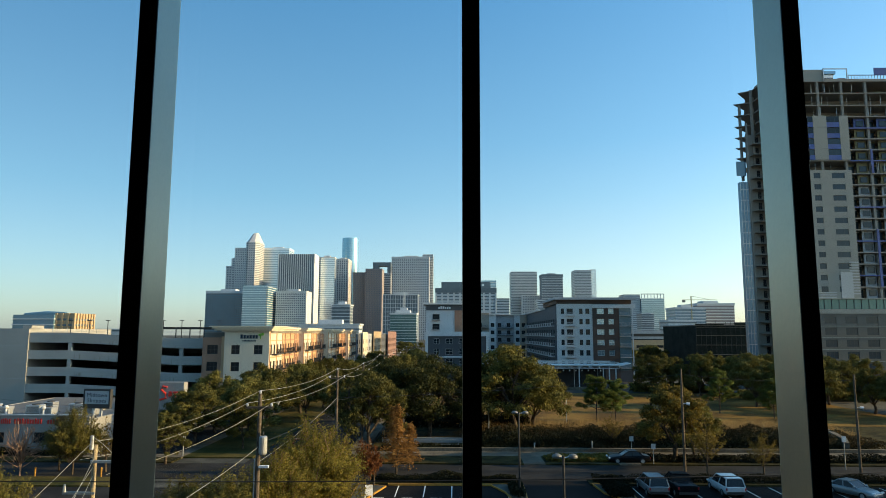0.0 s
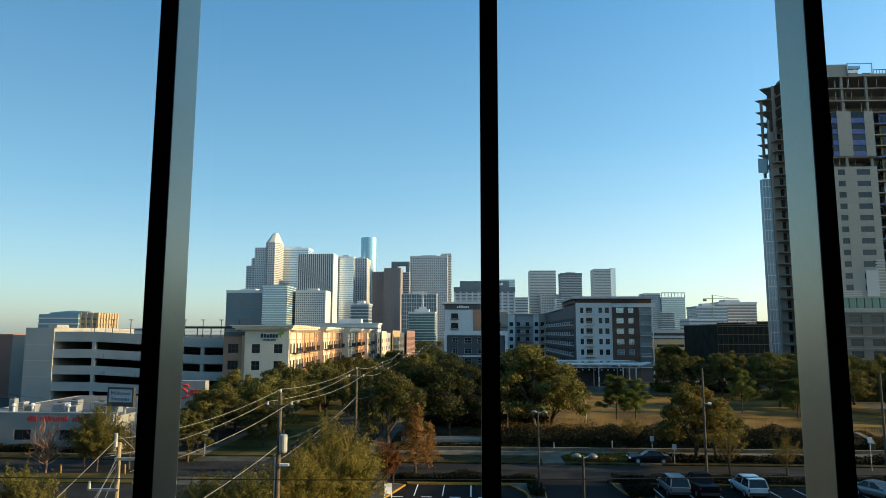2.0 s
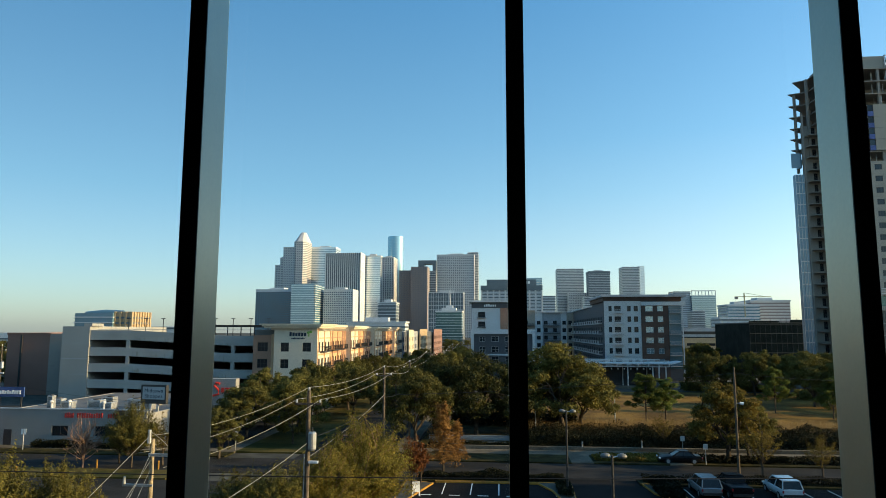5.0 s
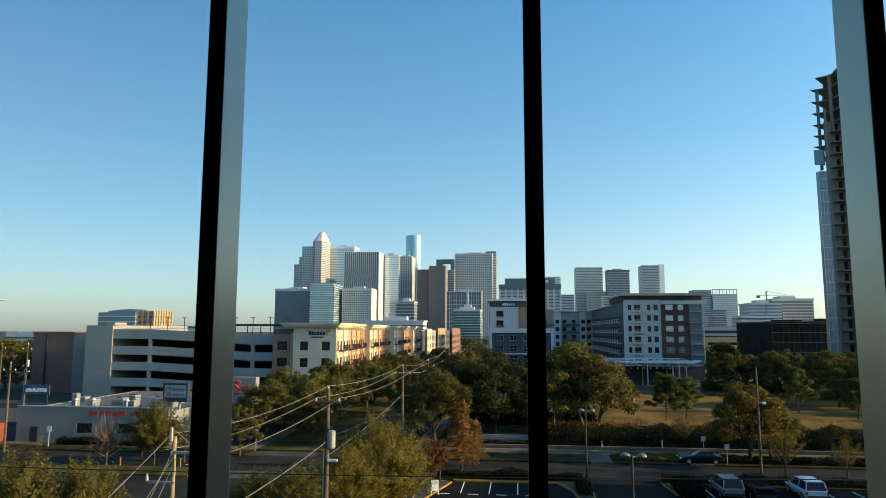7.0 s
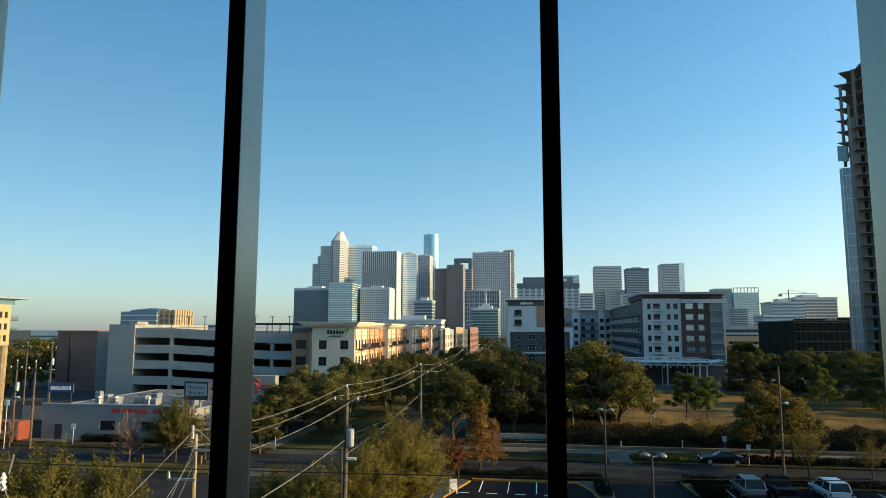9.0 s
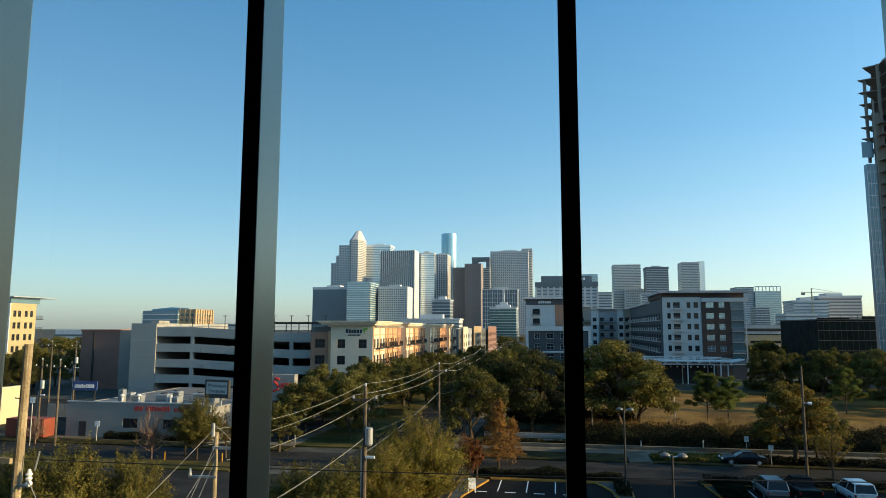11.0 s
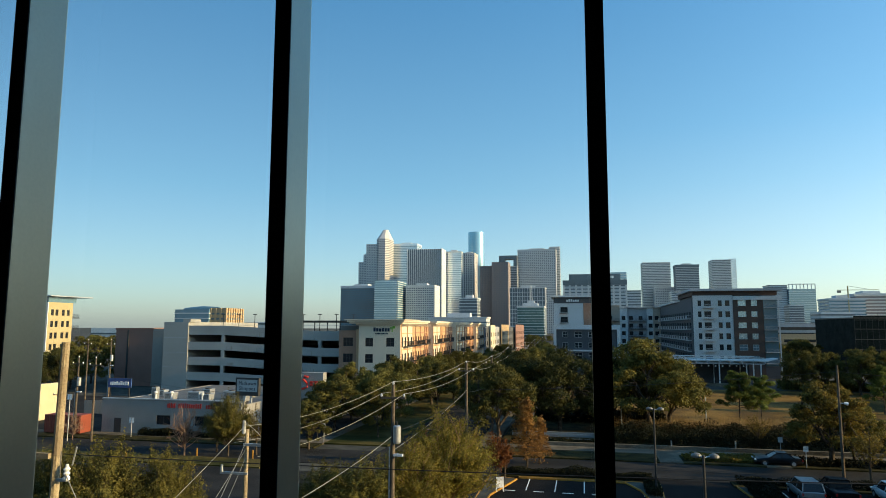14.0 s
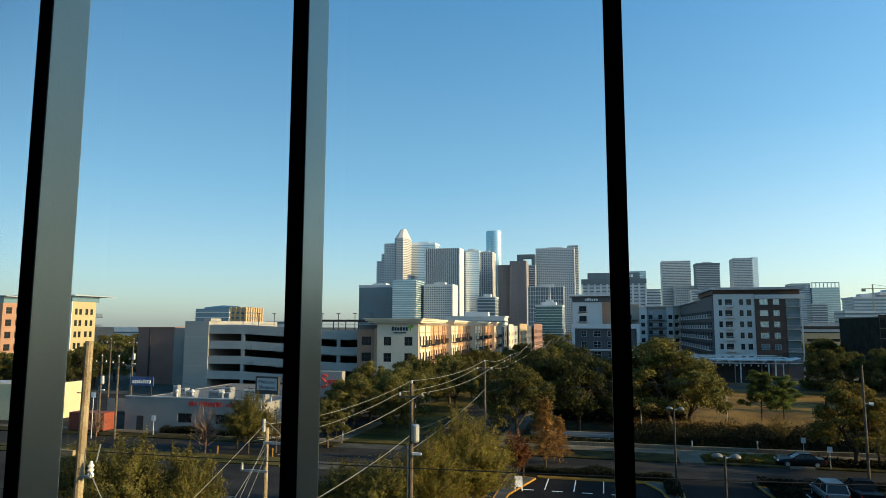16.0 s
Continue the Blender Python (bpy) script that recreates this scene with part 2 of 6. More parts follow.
# Darker copy of the oak leaf, for crowns that stand in shade
LEAF_SHADE = leaf_material("shaded_oak_leaf", (0.012, 0.017, 0.005), (0.085, 0.082, 0.024))
LEAF_GOLD = leaf_material("golden_leaf", (0.05, 0.048, 0.012), (0.28, 0.20, 0.042), 0.32)
LEAF_LIGHT = leaf_material("light_leaf", (0.05, 0.06, 0.012), (0.31, 0.245, 0.05), 0.36)
LEAF_MID = leaf_material("olive_leaf", (0.028, 0.035, 0.009), (0.235, 0.20, 0.05))
LEAF_RUST = leaf_material("rust_leaf", (0.16, 0.08, 0.022), (0.38, 0.21, 0.065))
LEAF_PINE = leaf_material("pine_leaf", (0.03, 0.045, 0.012), (0.20, 0.23, 0.055), 0.34)
# Near-black leaf: shade along the road and bank is put into the colour
LEAF_DARK = leaf_material("shade_dark_leaf", (0.005, 0.007, 0.003), (0.021, 0.022, 0.008), 0.12)
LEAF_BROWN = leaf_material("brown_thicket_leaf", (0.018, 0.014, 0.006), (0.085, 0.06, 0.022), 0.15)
LEAF_RED = leaf_material("red_leaf", (0.11, 0.04, 0.014), (0.22, 0.085, 0.026))
STRAW = leaf_material("tall_straw_grass", (0.16, 0.11, 0.045), (0.34, 0.24, 0.11))


# ---- builders ----
def bm_box(bm, x0, x1, y0, y1, z0, z1, m=None):
    v = [bm.verts.new(p) for p in ((x0, y0, z0), (x1, y0, z0), (x1, y1, z0), (x0, y1, z0), (x0, y0, z1), (x1, y0, z1), (x1, y1, z1), (x0, y1, z1))]
    if m is not None:
        for q in v:
            q.co = m @ q.co
    for f in ((0, 3, 2, 1), (4, 5, 6, 7), (0, 1, 5, 4), (1, 2, 6, 5), (2, 3, 7, 6), (3, 0, 4, 7)):
        bm.faces.new([v[i] for i in f])


def bm_tube(bm, points, radii, sides=8, caps=True):
    """A tapered tube along points."""
    rings = []
    for i, p in enumerate(points):
        p = Vector(p)
        a, b = Vector(points[max(i - 1, 0)]), Vector(points[min(i + 1, len(points) - 1)])
        d = (b - a).normalized()
        u = d.cross(Vector((0, 0, 1)) if abs(d.z) < 0.9 else Vector((1, 0, 0))).normalized()
        w = d.cross(u)
        r = radii[i] if isinstance(radii, (list, tuple)) else radii
        rings.append([bm.verts.new(p + r * (math.cos(k * math.tau / sides) * u + math.sin(k * math.tau / sides) * w)) for k in range(sides)])
    for a, b in zip(rings, rings[1:]):
        for k in range(sides):
            bm.faces.new((a[k], a[(k + 1) % sides], b[(k + 1) % sides], b[k]))
    if caps:
        bm.faces.new(rings[0]); bm.faces.new(rings[-1][::-1])


def bm_prism(bm, outline, z0, z1):
    """An upright prism over an outline in plan."""
    a = [bm.verts.new((x, y, z0)) for x, y in outline]
    b = [bm.verts.new((x, y, z1)) for x, y in outline]
    n = len(a)
    for i in range(n):
        bm.faces.new((a[i], a[(i + 1) % n], b[(i + 1) % n], b[i]))
    bm.faces.new(a[::-1]); bm.faces.new(b)


def mesh_of(bm, name, mat, fix=True):
    if fix:
        bmesh.ops.recalc_face_normals(bm, faces=bm.faces)
    me = bpy.data.meshes.new(name)
    bm.to_mesh(me); bm.free()
    me.materials.append(mat)
    return me


def part(name, bm, mat, parent, label=""):
    ob = new(name, mesh_of(bm, name, mat) if isinstance(bm, bmesh.types.BMesh) else bm)
    ob.parent = parent
    return tagged(ob, label)


def thing(name, loc, label, category, group="", kind="", rz=0.0):
    ob = new(name)
    ob.empty_display_size = 0.2
    ob.matrix_world = pose(*loc, 0, 0, rz)
    return tagged(ob, label, category, group, kind)


def single(name, bm, mat, label, category, group="", kind=""):
    return tagged(new(name, mesh_of(bm, name, mat)), label, category, group, kind)


def boxes(*dims):
    bm = bmesh.new()
    for d in dims:
        bm_box(bm, *d)
    return bm


def tube(points, radii, sides=8):
    bm = bmesh.new()
    bm_tube(bm, points, radii, sides)
    return bm



def side(facing, at):
    """A wall's own frame: u along it, depth into the building, z up. facing 'S' looks to -y, 'E' to +x, 'W' to -x; at: the wall's start and plane."""
    turn = {'S': 0, 'E': 90, 'W': -90}[facing]
    return pose(*at, 0, 0, turn)


MESHES = {}


def shared(key, build, mat):
    if key not in MESHES:
        MESHES[key] = mesh_of(build(), key[0], mat)
    return MESHES[key]


def window_frame_bm(w, h, bars, rail):
    bm = bmesh.new()
    t, d = 0.07, 0.08
    bm_box(bm, 0, w, 0, d, 0, t); bm_box(bm, 0, w, 0, d, h - t, h)
    bm_box(bm, 0, t, 0, d, t, h - t); bm_box(bm, w - t, w, 0, d, t, h - t)
    for i in range(bars):
        x = w * (i + 1) / (bars + 1)
        bm_box(bm, x - 0.03, x + 0.03, 0.01, d - 0.01, t, h - t)
    if rail:
        bm_box(bm, t, w - t, 0.015, d - 0.015, h * 0.5 - 0.03, h * 0.5 + 0.03)
    return bm


def add_window(parent, m, u, z, w, h, frame_mat, glass_mat=None, bars=1, rail=True, set_in=0.12):
    fr = new("window", shared(("window", round(w, 2), round(h, 2), bars, rail, frame_mat.name), lambda: window_frame_bm(w, h, bars, rail), frame_mat))
    fr.parent = parent
    fr.matrix_local = m @ pose(u, set_in, z)
    gm = glass_mat or GLASSD
    gl = new("pane", shared(("pane", round(w, 2), round(h, 2), gm.name), lambda: boxes((0.05, w - 0.05, 0.035, 0.055, 0.05, h - 0.05)), gm))
    gl.parent = fr


def wall_bm(bm, m, width, z0, z1, cols, rows, thick=0.3):
    """A wall with openings where cols (u, w) and rows (z, h) cross."""
    cols, rows = sorted(cols), sorted(rows)
    u = 0.0
    for c, w in cols + [(width, 0)]:
        if c > u:
            bm_box(bm, u, c, 0, thick, z0, z1, m)
        u = c + w
    for c, w in cols:
        z = z0
        for r, h in rows + [(z1, 0)]:
            if r > z:
                bm_box(bm, c, c + w, 0.002, thick, z, r, m)
            z = r + h


def facade(parent, m, width, z0, z1, cols, rows, wall_mat, frame_mat, name="wall", bars=1, rail=True, glass=None):
    bm = bmesh.new()
    wall_bm(bm, m, width, z0, z1, cols, rows)
    part(name, bm, wall_mat, parent)
    for c, w in cols:
        for r, h in rows:
            add_window(parent, m, c, r, w, h, frame_mat, glass, bars, rail)


def railing_bm(w, d, h=1.05, step=0.14, slab=0.15):
    bm = bmesh.new()
    bm_box(bm, 0, w, -d, 0, -slab, 0)
    for y in (h, 0.1):
        bm_box(bm, 0, w, -d, -d + 0.05, y - 0.05, y)
        bm_box(bm, 0, 0.05, -d + 0.05, 0, y - 0.05, y); bm_box(bm, w - 0.05, w, -d + 0.05, 0, y - 0.05, y)
    n = int(w / step)
    for i in range(1, n):
        bm_box(bm, w * i / n - 0.012, w * i / n + 0.012, -d + 0.01, -d + 0.035, 0.1, h - 0.05)
    return bm


def add_balcony(parent, m, u, z, w, d, mat):
    b = new("balcony", shared(("balcony", round(w, 2), round(d, 2), mat.name), lambda: railing_bm(w, d), mat))
    b.parent = parent
    b.matrix_local = m @ pose(u, 0, z)


def bars(parent, m, u, z, w, h, count, mat, name="lettering", gaps=0.25):
    """Writing that cannot be told: plain bars in a row."""
    bm = bmesh.new()
    step = w / count
    rr = random.Random(int(u * 10 + z * 7 + w * 13))
    for i in range(count):
        k = h * (0.72 + 0.28 * rr.random())
        bm_box(bm, u + i * step, u + (i + 1 - gaps) * step, -0.08, -0.004, z, z + k, m)
    return part(name, bm, mat, parent)


# ---- the room behind the glass ----
ROOM = pose(0, 0, 0, 0, 0, 1.5)          # the window wall's own heading
D_IN, BAY, MW, MD = 2.40, 1.228, 0.067, 0.236
M0 = 0.125                               # across, the mullion straight ahead


def room_box(name, dims, mat, label, category):
    ob = single(name, boxes(*dims), mat, label, category, kind="structure")
    ob.matrix_world = ROOM
    return ob


room_box("floor", [(-9, 9, -6, D_IN, 13.2, 13.5)], INTER, "dark floor of an unlit room behind the window", "floor")
room_box("ceiling", [(-9, 9, -6, D_IN + 0.2, 17.2, 17.5)], INTER, "dark ceiling of an unlit room behind the window", "ceiling")
room_box("wall_back", [(-9, 9, -6.2, -6, 13.5, 17.2)], INTER, "dark back wall of an unlit room", "wall")
room_box("wall_west", [(-9.2, -9, -6, D_IN + 0.2, 13.5, 17.2)], INTER, "dark side wall of an unlit room", "wall")
room_box("wall_east", [(9, 9.2, -6, D_IN + 0.2, 13.5, 17.2)], INTER, "dark side wall of an unlit room", "wall")
# Unseen building mass round the window, sized to block sky light from behind
room_box("wall_below", [(-75, 75, D_IN - 0.4, D_IN + 0.2, -0.3, 13.2)], GARAGE, "unseen pale concrete wall under the window, widened to block sky light", "wall")
room_box("wall_above", [(-75, 75, D_IN - 0.4, D_IN + 0.2, 17.5, 30), (-75, -9.2, D_IN - 0.4, D_IN + 0.2, 13.2, 17.5), (9.2, 75, D_IN - 0.4, D_IN + 0.2, 13.2, 17.5)], GARAGE, "unseen pale concrete wall round the window, added to block sky light", "wall")
room_box("roof_slab", [(-75, 75, -30, D_IN - 0.4, 29.6, 30)], GARAGE, "unseen flat roof behind the window, added to block sky light", "roof")
window = thing("window_1", (0, 0, 0), "tall window wall with slim metal mullions, black towards the dark room", "window", kind="structure", rz=1.5)


def mullion_bm():
    bm = bmesh.new()
    bm_prism(bm, [(-MW / 2, 0.006), (MW / 2, 0.006), (MW / 2 - 0.008, MD), (-MW / 2 + 0.008, MD)], 13.5, 17.2)
    bmesh.ops.bevel(bm, geom=[e for e in bm.edges if abs(e.verts[0].co.z - e.verts[1].co.z) > 1], offset=0.002, segments=1, affect='EDGES')
    return bm


# Added black strip stands in for the shaded inner side of each mullion
mull, shade_face = mesh_of(mullion_bm(), "mullion", ALU), mesh_of(boxes((-MW / 2, MW / 2, 0, 0.006, 13.5, 17.2)), "inner_cover", BLACKM)
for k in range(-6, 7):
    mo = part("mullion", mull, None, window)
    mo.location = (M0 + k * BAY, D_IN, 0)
    part("inner_cover", shade_face, None, mo, "inner face of the mullion, coloured black for the dark room")
    if k < 6:
        pn = part("pane", boxes((MW / 2 - 0.014, BAY - MW / 2 + 0.014, 0, 0.006, 13.9, 17.2)), PANE, window)
        pn.location = (M0 + k * BAY, D_IN + MD - 0.012, 0)
        pn.visible_shadow = False
part("sill", boxes((-9, 9, D_IN, D_IN + 0.2, 13.5, 13.9)), BLACKM, window, "black window sill")

# ---- ground, roads, pavements ----
E_LOT = -8.5


def sheet(name, rects, z, mat, label, category, down=0.3):
    bm = bmesh.new()
    for x0, x1, y0, y1 in rects:
        bm_box(bm, x0, x1, y0, y1, z - down, z)
    return single(name, bm, mat, label, category, kind="structure")


sheet("ground", [(-4000, 4000, -300, 4600)], -0.05, EARTH, "flat city ground that reaches the horizon", "ground", 1.0)
sheet("road", [(-160, -10, 55, 67), (-160, 160, 71, 79.2), (-24.5, -14, 79.2, 460), (-32, -14, 20, 55)], 0.0, ASPHALT, "grey asphalt road crossing in the shade", "road")
sheet("parking_lot", [(E_LOT, 90, 30, 68.8)], 0.012, LOT, "asphalt car park with painted bays, darkened for shade", "parking lot")
sheet("drive", [(6.8, 13.6, 68.8, 71)], 0.008, LOT, "asphalt drive from the road to the car park", "road")
sheet("median", [(-160, -34, 67, 71), (-33, -24.5, 82.5, 400)], 0.14, GRASS, "narrow grass strip with a kerb between roads", "verge")
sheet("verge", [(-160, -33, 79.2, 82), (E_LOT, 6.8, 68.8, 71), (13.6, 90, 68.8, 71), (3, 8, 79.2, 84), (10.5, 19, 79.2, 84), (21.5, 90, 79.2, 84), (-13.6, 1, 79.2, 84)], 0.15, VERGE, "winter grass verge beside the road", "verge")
sheet("pavement", [(-160, -33, 82, 84), (-34.6, -33, 84, 400), (-13.6, -11.4, 87.5, 400), (-13.6, 90, 84, 87), (1, 3, 79.2, 84), (8, 10.5, 79.2, 84), (19, 21.5, 79.2, 84)], 0.16, CONC, "pale concrete pavement along the road", "pavement")
sheet("retaining_kerb", [(-6, 60, 87.2, 87.7)], 0.55, CONC, "low pale concrete kerb wall", "kerb", 0.7)
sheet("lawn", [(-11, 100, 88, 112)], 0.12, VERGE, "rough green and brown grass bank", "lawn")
sheet("field", [(-5, 80, 112, 172)], 0.14, FIELD, "dry golden winter field striped by long shadows", "field")
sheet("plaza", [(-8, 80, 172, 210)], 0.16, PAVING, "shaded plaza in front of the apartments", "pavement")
sheet("west_lot", [(-160, -33, 84, 127), (-70, -33, 30, 55)], 0.02, ASPHALT, "asphalt yard around the shops", "parking lot")


# ---- buildings on the west side ----
def corner_house():
    """Four-storey cream and peach house at the corner: the narrow end faces the camera, the long side the avenue."""
    h = thing("apartment_house", (0, 0, 0), "four-storey cream and peach stucco apartment house with deep cornices", "building")
    rows = [(z, 1.75) for z in (1.2, 4.5, 7.75, 11.0)]
    part("core", boxes((-49.0, -37.4, 130.5, 243, 0, 15.2)), ROOFG, h)
    # end wall
    facade(h, side('S', (-44.5, 128.7, 0)), 8.7, 0, 15.9, [(1.36, 1.65), (5.75, 1.7)], rows, CREAM, METALD, bars=1)
    facade(h, side('S', (-49.2, 130.0, 0)), 4.7, 0, 14.2, [(0.9, 2.1)], rows, BROWNST, METALD, bars=2)
    part("pier", boxes((-45.3, -44.5, 129.4, 130.2, 0, 14.4)), PEACH, h)
    part("cornice", boxes((-46.6, -34.7, 127.3, 139.3, 15.9, 16.25), (-46.2, -35.1, 127.7, 139.0, 15.55, 15.9), (-47, -34.4, 127.0, 139.6, 16.25, 16.42)), CREAM, h, "pale overhanging cornice")
    s = side('S', (-44.5, 128.7, 0))
    bars(h, s, 3.1, 14.0, 3.5, 0.85, 6, SIGNB)
    bars(h, s, 3.5, 13.45, 2.7, 0.3, 10, SIGNB)
    lm = bmesh.new()
    bm_box(lm, 6.9, 7.1, -0.08, -0.01, 13.9, 15.0, s); bm_box(lm, 6.6, 6.85, -0.08, -0.01, 14.5, 14.9, s); bm_box(lm, 7.15, 7.6, -0.08, -0.01, 14.6, 15.1, s)
    part("emblem", lm, GREENS, h, "green leaf-shaped sign mark")
    # avenue side: bays that step in and out
    bays = [(129.004, 9.696, CREAM, -0.004), (138.7, 13.5, PEACH, -0.7), (152.2, 6.5, BROWNST, -1.3), (158.7, 9.0, CREAM, -0.2), (167.7, 14, PEACH, -0.9),
            (181.7, 8, BROWNST, -1.4), (189.7, 12, CREAM, -0.2), (201.7, 14, PEACH, -0.9), (215.7, 10, BROWNST, -1.4), (225.7, 17.3, CREAM, -0.3)]
    for y, w, mat, off in bays:
        m = side('E', (-35.8 + off, y, 0))
        n = max(2, int(w / 2.15))
        step = w / n
        cols = [(i * step + step * 0.24, step * 0.52) for i in range(n)]
        facade(h, m, w, 0, 15.6, cols, [(z, 2.05) for z in (1.0, 4.3, 7.55, 10.8)], mat, METALD, bars=0)
        course = bmesh.new()
        for z in (3.75, 7.0, 10.25, 13.5):
            bm_box(course, 0.05, w - 0.05, -0.09, -0.002, z, z + 0.22, m)
        for k in range(0, n + 1, 2):
            bm_box(course, min(k * step, w - 0.3), min(k * step, w - 0.3) + 0.28, -0.14, -0.003, 0, 15.4, m)
        part("string_course", course, BROWNST if mat is PEACH else PEACH, h)
        for k in range(int(w / 0.9)):
            br = part("cornice_bracket", shared(("cornice_bracket",), lambda: boxes((0, 0.18, -0.75, -0.004, 15.0, 15.55)), CREAM), None, h)
            br.matrix_local = m @ pose(k * 0.9 + 0.2, 0, 0)
        if mat is not BROWNST and y > 130:
            part("cornice", boxes((-40, -34.6 + off, y - 0.5, y + w + 0.5, 15.9, 16.3), (-40, -35.0 + off, y - 0.2, y + w + 0.2, 15.6, 15.9)), CREAM, h)
        xe = -35.8 + off - 0.302
        if xe > -37.5:
            if y > 130:
                part("return_wall", boxes((-37.6, xe, y + 0.002, y + 0.3, 0, 15.6)), mat, h)
            part("return_wall", boxes((-37.6, xe, y + w - 0.3, y + w - 0.002, 0, 15.6)), mat, h)
        for z in (7.7, 10.95):
            add_balcony(h, m, w * 0.2, z, w * 0.6, 0.9, METALD)
    part("parapet", boxes((-49.0, -37.5, 139.7, 243, 15.2, 15.7)), CREAM, h)
    return h


corner_house()


def far_row_house():
    h = thing("apartment_house", (0, 0, 0), "grey and tan four-storey apartment house farther along the avenue", "building")
    part("core", boxes((-66, -37.4, 247, 410, 0, 15)), GREYM, h)
    rows = [(z, 1.7) for z in (1.2, 4.5, 7.75, 11.0)]
    y = 246.0
    for w, mat, off, top in ((18, GREYB, -1.2, 14.8), (14, CREAM, -0.4, 15.6), (20, GREYM, -1.2, 15), (30, TAN, -0.2, 16), (30, GREYB, -1.2, 15), (50, REDBR, 0.2, 16.2)):
        m = side('E', (-35.8 + off, y, 0))
        n = int(w / 5)
        facade(h, m, w, 0, top, [(i * w / n + 1.4, 2.0) for i in range(n)], rows, mat, METALD)
        y += w
    part("end_wall", boxes((-66, -37, 245.6, 246.9, 0, 14.8)), GREYM, h)


far_row_house()


def parking_garage():
    g = thing("parking_garage", (0, 0, 0), "four-level pale concrete parking garage with long dark openings", "building")
    x0, x1, yf, yb = -91.5, -46.0, 133.0, 165.0
    part("stair_wall", boxes((x0, x0 + 6.0, yf - 0.2, yb, 0, 15.9), (x0 + 4.6, x0 + 6.4, yf - 0.1, yf + 4, 15.9, 16.5)), GARAGE, g)
    part("reveal", boxes((x0, x0 + 6.0, yf - 0.215, yf - 0.2, 12.4, 12.48), (x0, x0 + 6.0, yf - 0.215, yf - 0.2, 9.2, 9.28), (x0, x0 + 6.0, yf - 0.215, yf - 0.2, 6.0, 6.08)), GREYM, g)
    # sloping parapet bands
    for i, z in enumerate((3.2, 6.5, 9.8, 13.1)):
        bm = bmesh.new()
        for (a, b, za, zb) in ((x0 + 6, x0 + 14.5, 0, 0), (x0 + 14.5, x1 - 9, 0, -1.1), (x1 - 9, x1, -1.1, -1.1)):
            hgt = 2.0 if z > 13 else 1.75
            vs = [(a, yf, z + za), (b, yf, z + zb), (b, yf + 0.3, z + zb), (a, yf + 0.3, z + za), (a, yf, z + za + hgt), (b, yf, z + zb + hgt), (b, yf + 0.3, z + zb + hgt), (a, yf + 0.3, z + za + hgt)]
            v = [bm.verts.new(p) for p in vs]
            for f in ((0, 3, 2, 1), (4, 5, 6, 7), (0, 1, 5, 4), (1, 2, 6, 5), (2, 3, 7, 6), (3, 0, 4, 7)):
                bm.faces.new([v[k] for k in f])
        part("parapet", bm, GARAGE, g)
        part("deck", boxes((x0 + 6, x1, yf + 0.32, yb, z + 0.1, z + 0.35)), RAWC, g)
    for x in (x0 + 14.0, x0 + 25.0, x1 - 9, x1 - 0.5):
        part("column", boxes((x, x + 0.7, yf + 0.05, yf + 0.65, 0, 13.4)), GARAGE, g)
    part("back_wall", boxes((x0 + 6, x1, yb - 0.3, yb, 0, 13)), RAWC, g)
    part("base_wall", boxes((x0 + 6, x1, yf + 0.02, yf + 0.3, 0, 1.6)), GARAGE, g)
    bm = bmesh.new()
    for k in range(12):
        x = x0 + 7 + k * 3.0
        bm_box(bm, x, x + 0.06, yf + 1, yf + 1.06, 15, 16.3 - 0.08 * k)
    bm_box(bm, x0 + 7, x1, yf + 1, yf + 1.06, 15.2, 15.27)
    part("rail", bm, METAL, g)
    rd = random.Random(8)
    streak = bmesh.new()
    for k in range(60):
        x, z = rd.uniform(x0 + 14.6, x1 - 9.2), rd.choice((6.5, 9.8, 13.1))
        f = (x - x0 - 14.5) / (x1 - 9 - x0 - 14.5)
        bm_box(streak, x, x + rd.uniform(0.08, 0.3), yf - 0.006, yf - 0.002, z - 1.1 * f + 0.05, z - 1.1 * f + rd.uniform(0.3, 1.0))
    part("rust_streak", streak, RAWC, g, "grey run-off streaks")
    lamps = bmesh.new()
    for k in range(9):
        bm_box(lamps, x0 + 9 + k * 4, x0 + 9.12 + k * 4, yf + 9, yf + 9.12, 13.4, 17.6)
        bm_box(lamps, x0 + 8.6 + k * 4, x0 + 9.5 + k * 4, yf + 8.9, yf + 9.2, 17.6, 17.75)
    part("deck_lamp", lamps, METALD, g)
    # canopy of dark steel on the top deck
    cn = thing("deck_canopy", (0, 0, 0), "dark steel canopy on the top deck of the parking garage", "canopy")
    part("roof_frame", boxes((-66, -48, 136, 148, 15.85, 16.05)), METALD, cn)
    part("panel_row", boxes(*[(-65.6 + k * 2.9, -63.4 + k * 2.9, 135.6, 148, 16.1, 16.25) for k in range(6)]), GLASSD, cn, "dark solar panels")
    for k in range(7):
        part("post", boxes((-66 + k * 2.9, -65.85 + k * 2.9, 136.2, 136.4, 12.4, 15.85)), METALD, cn)


parking_garage()


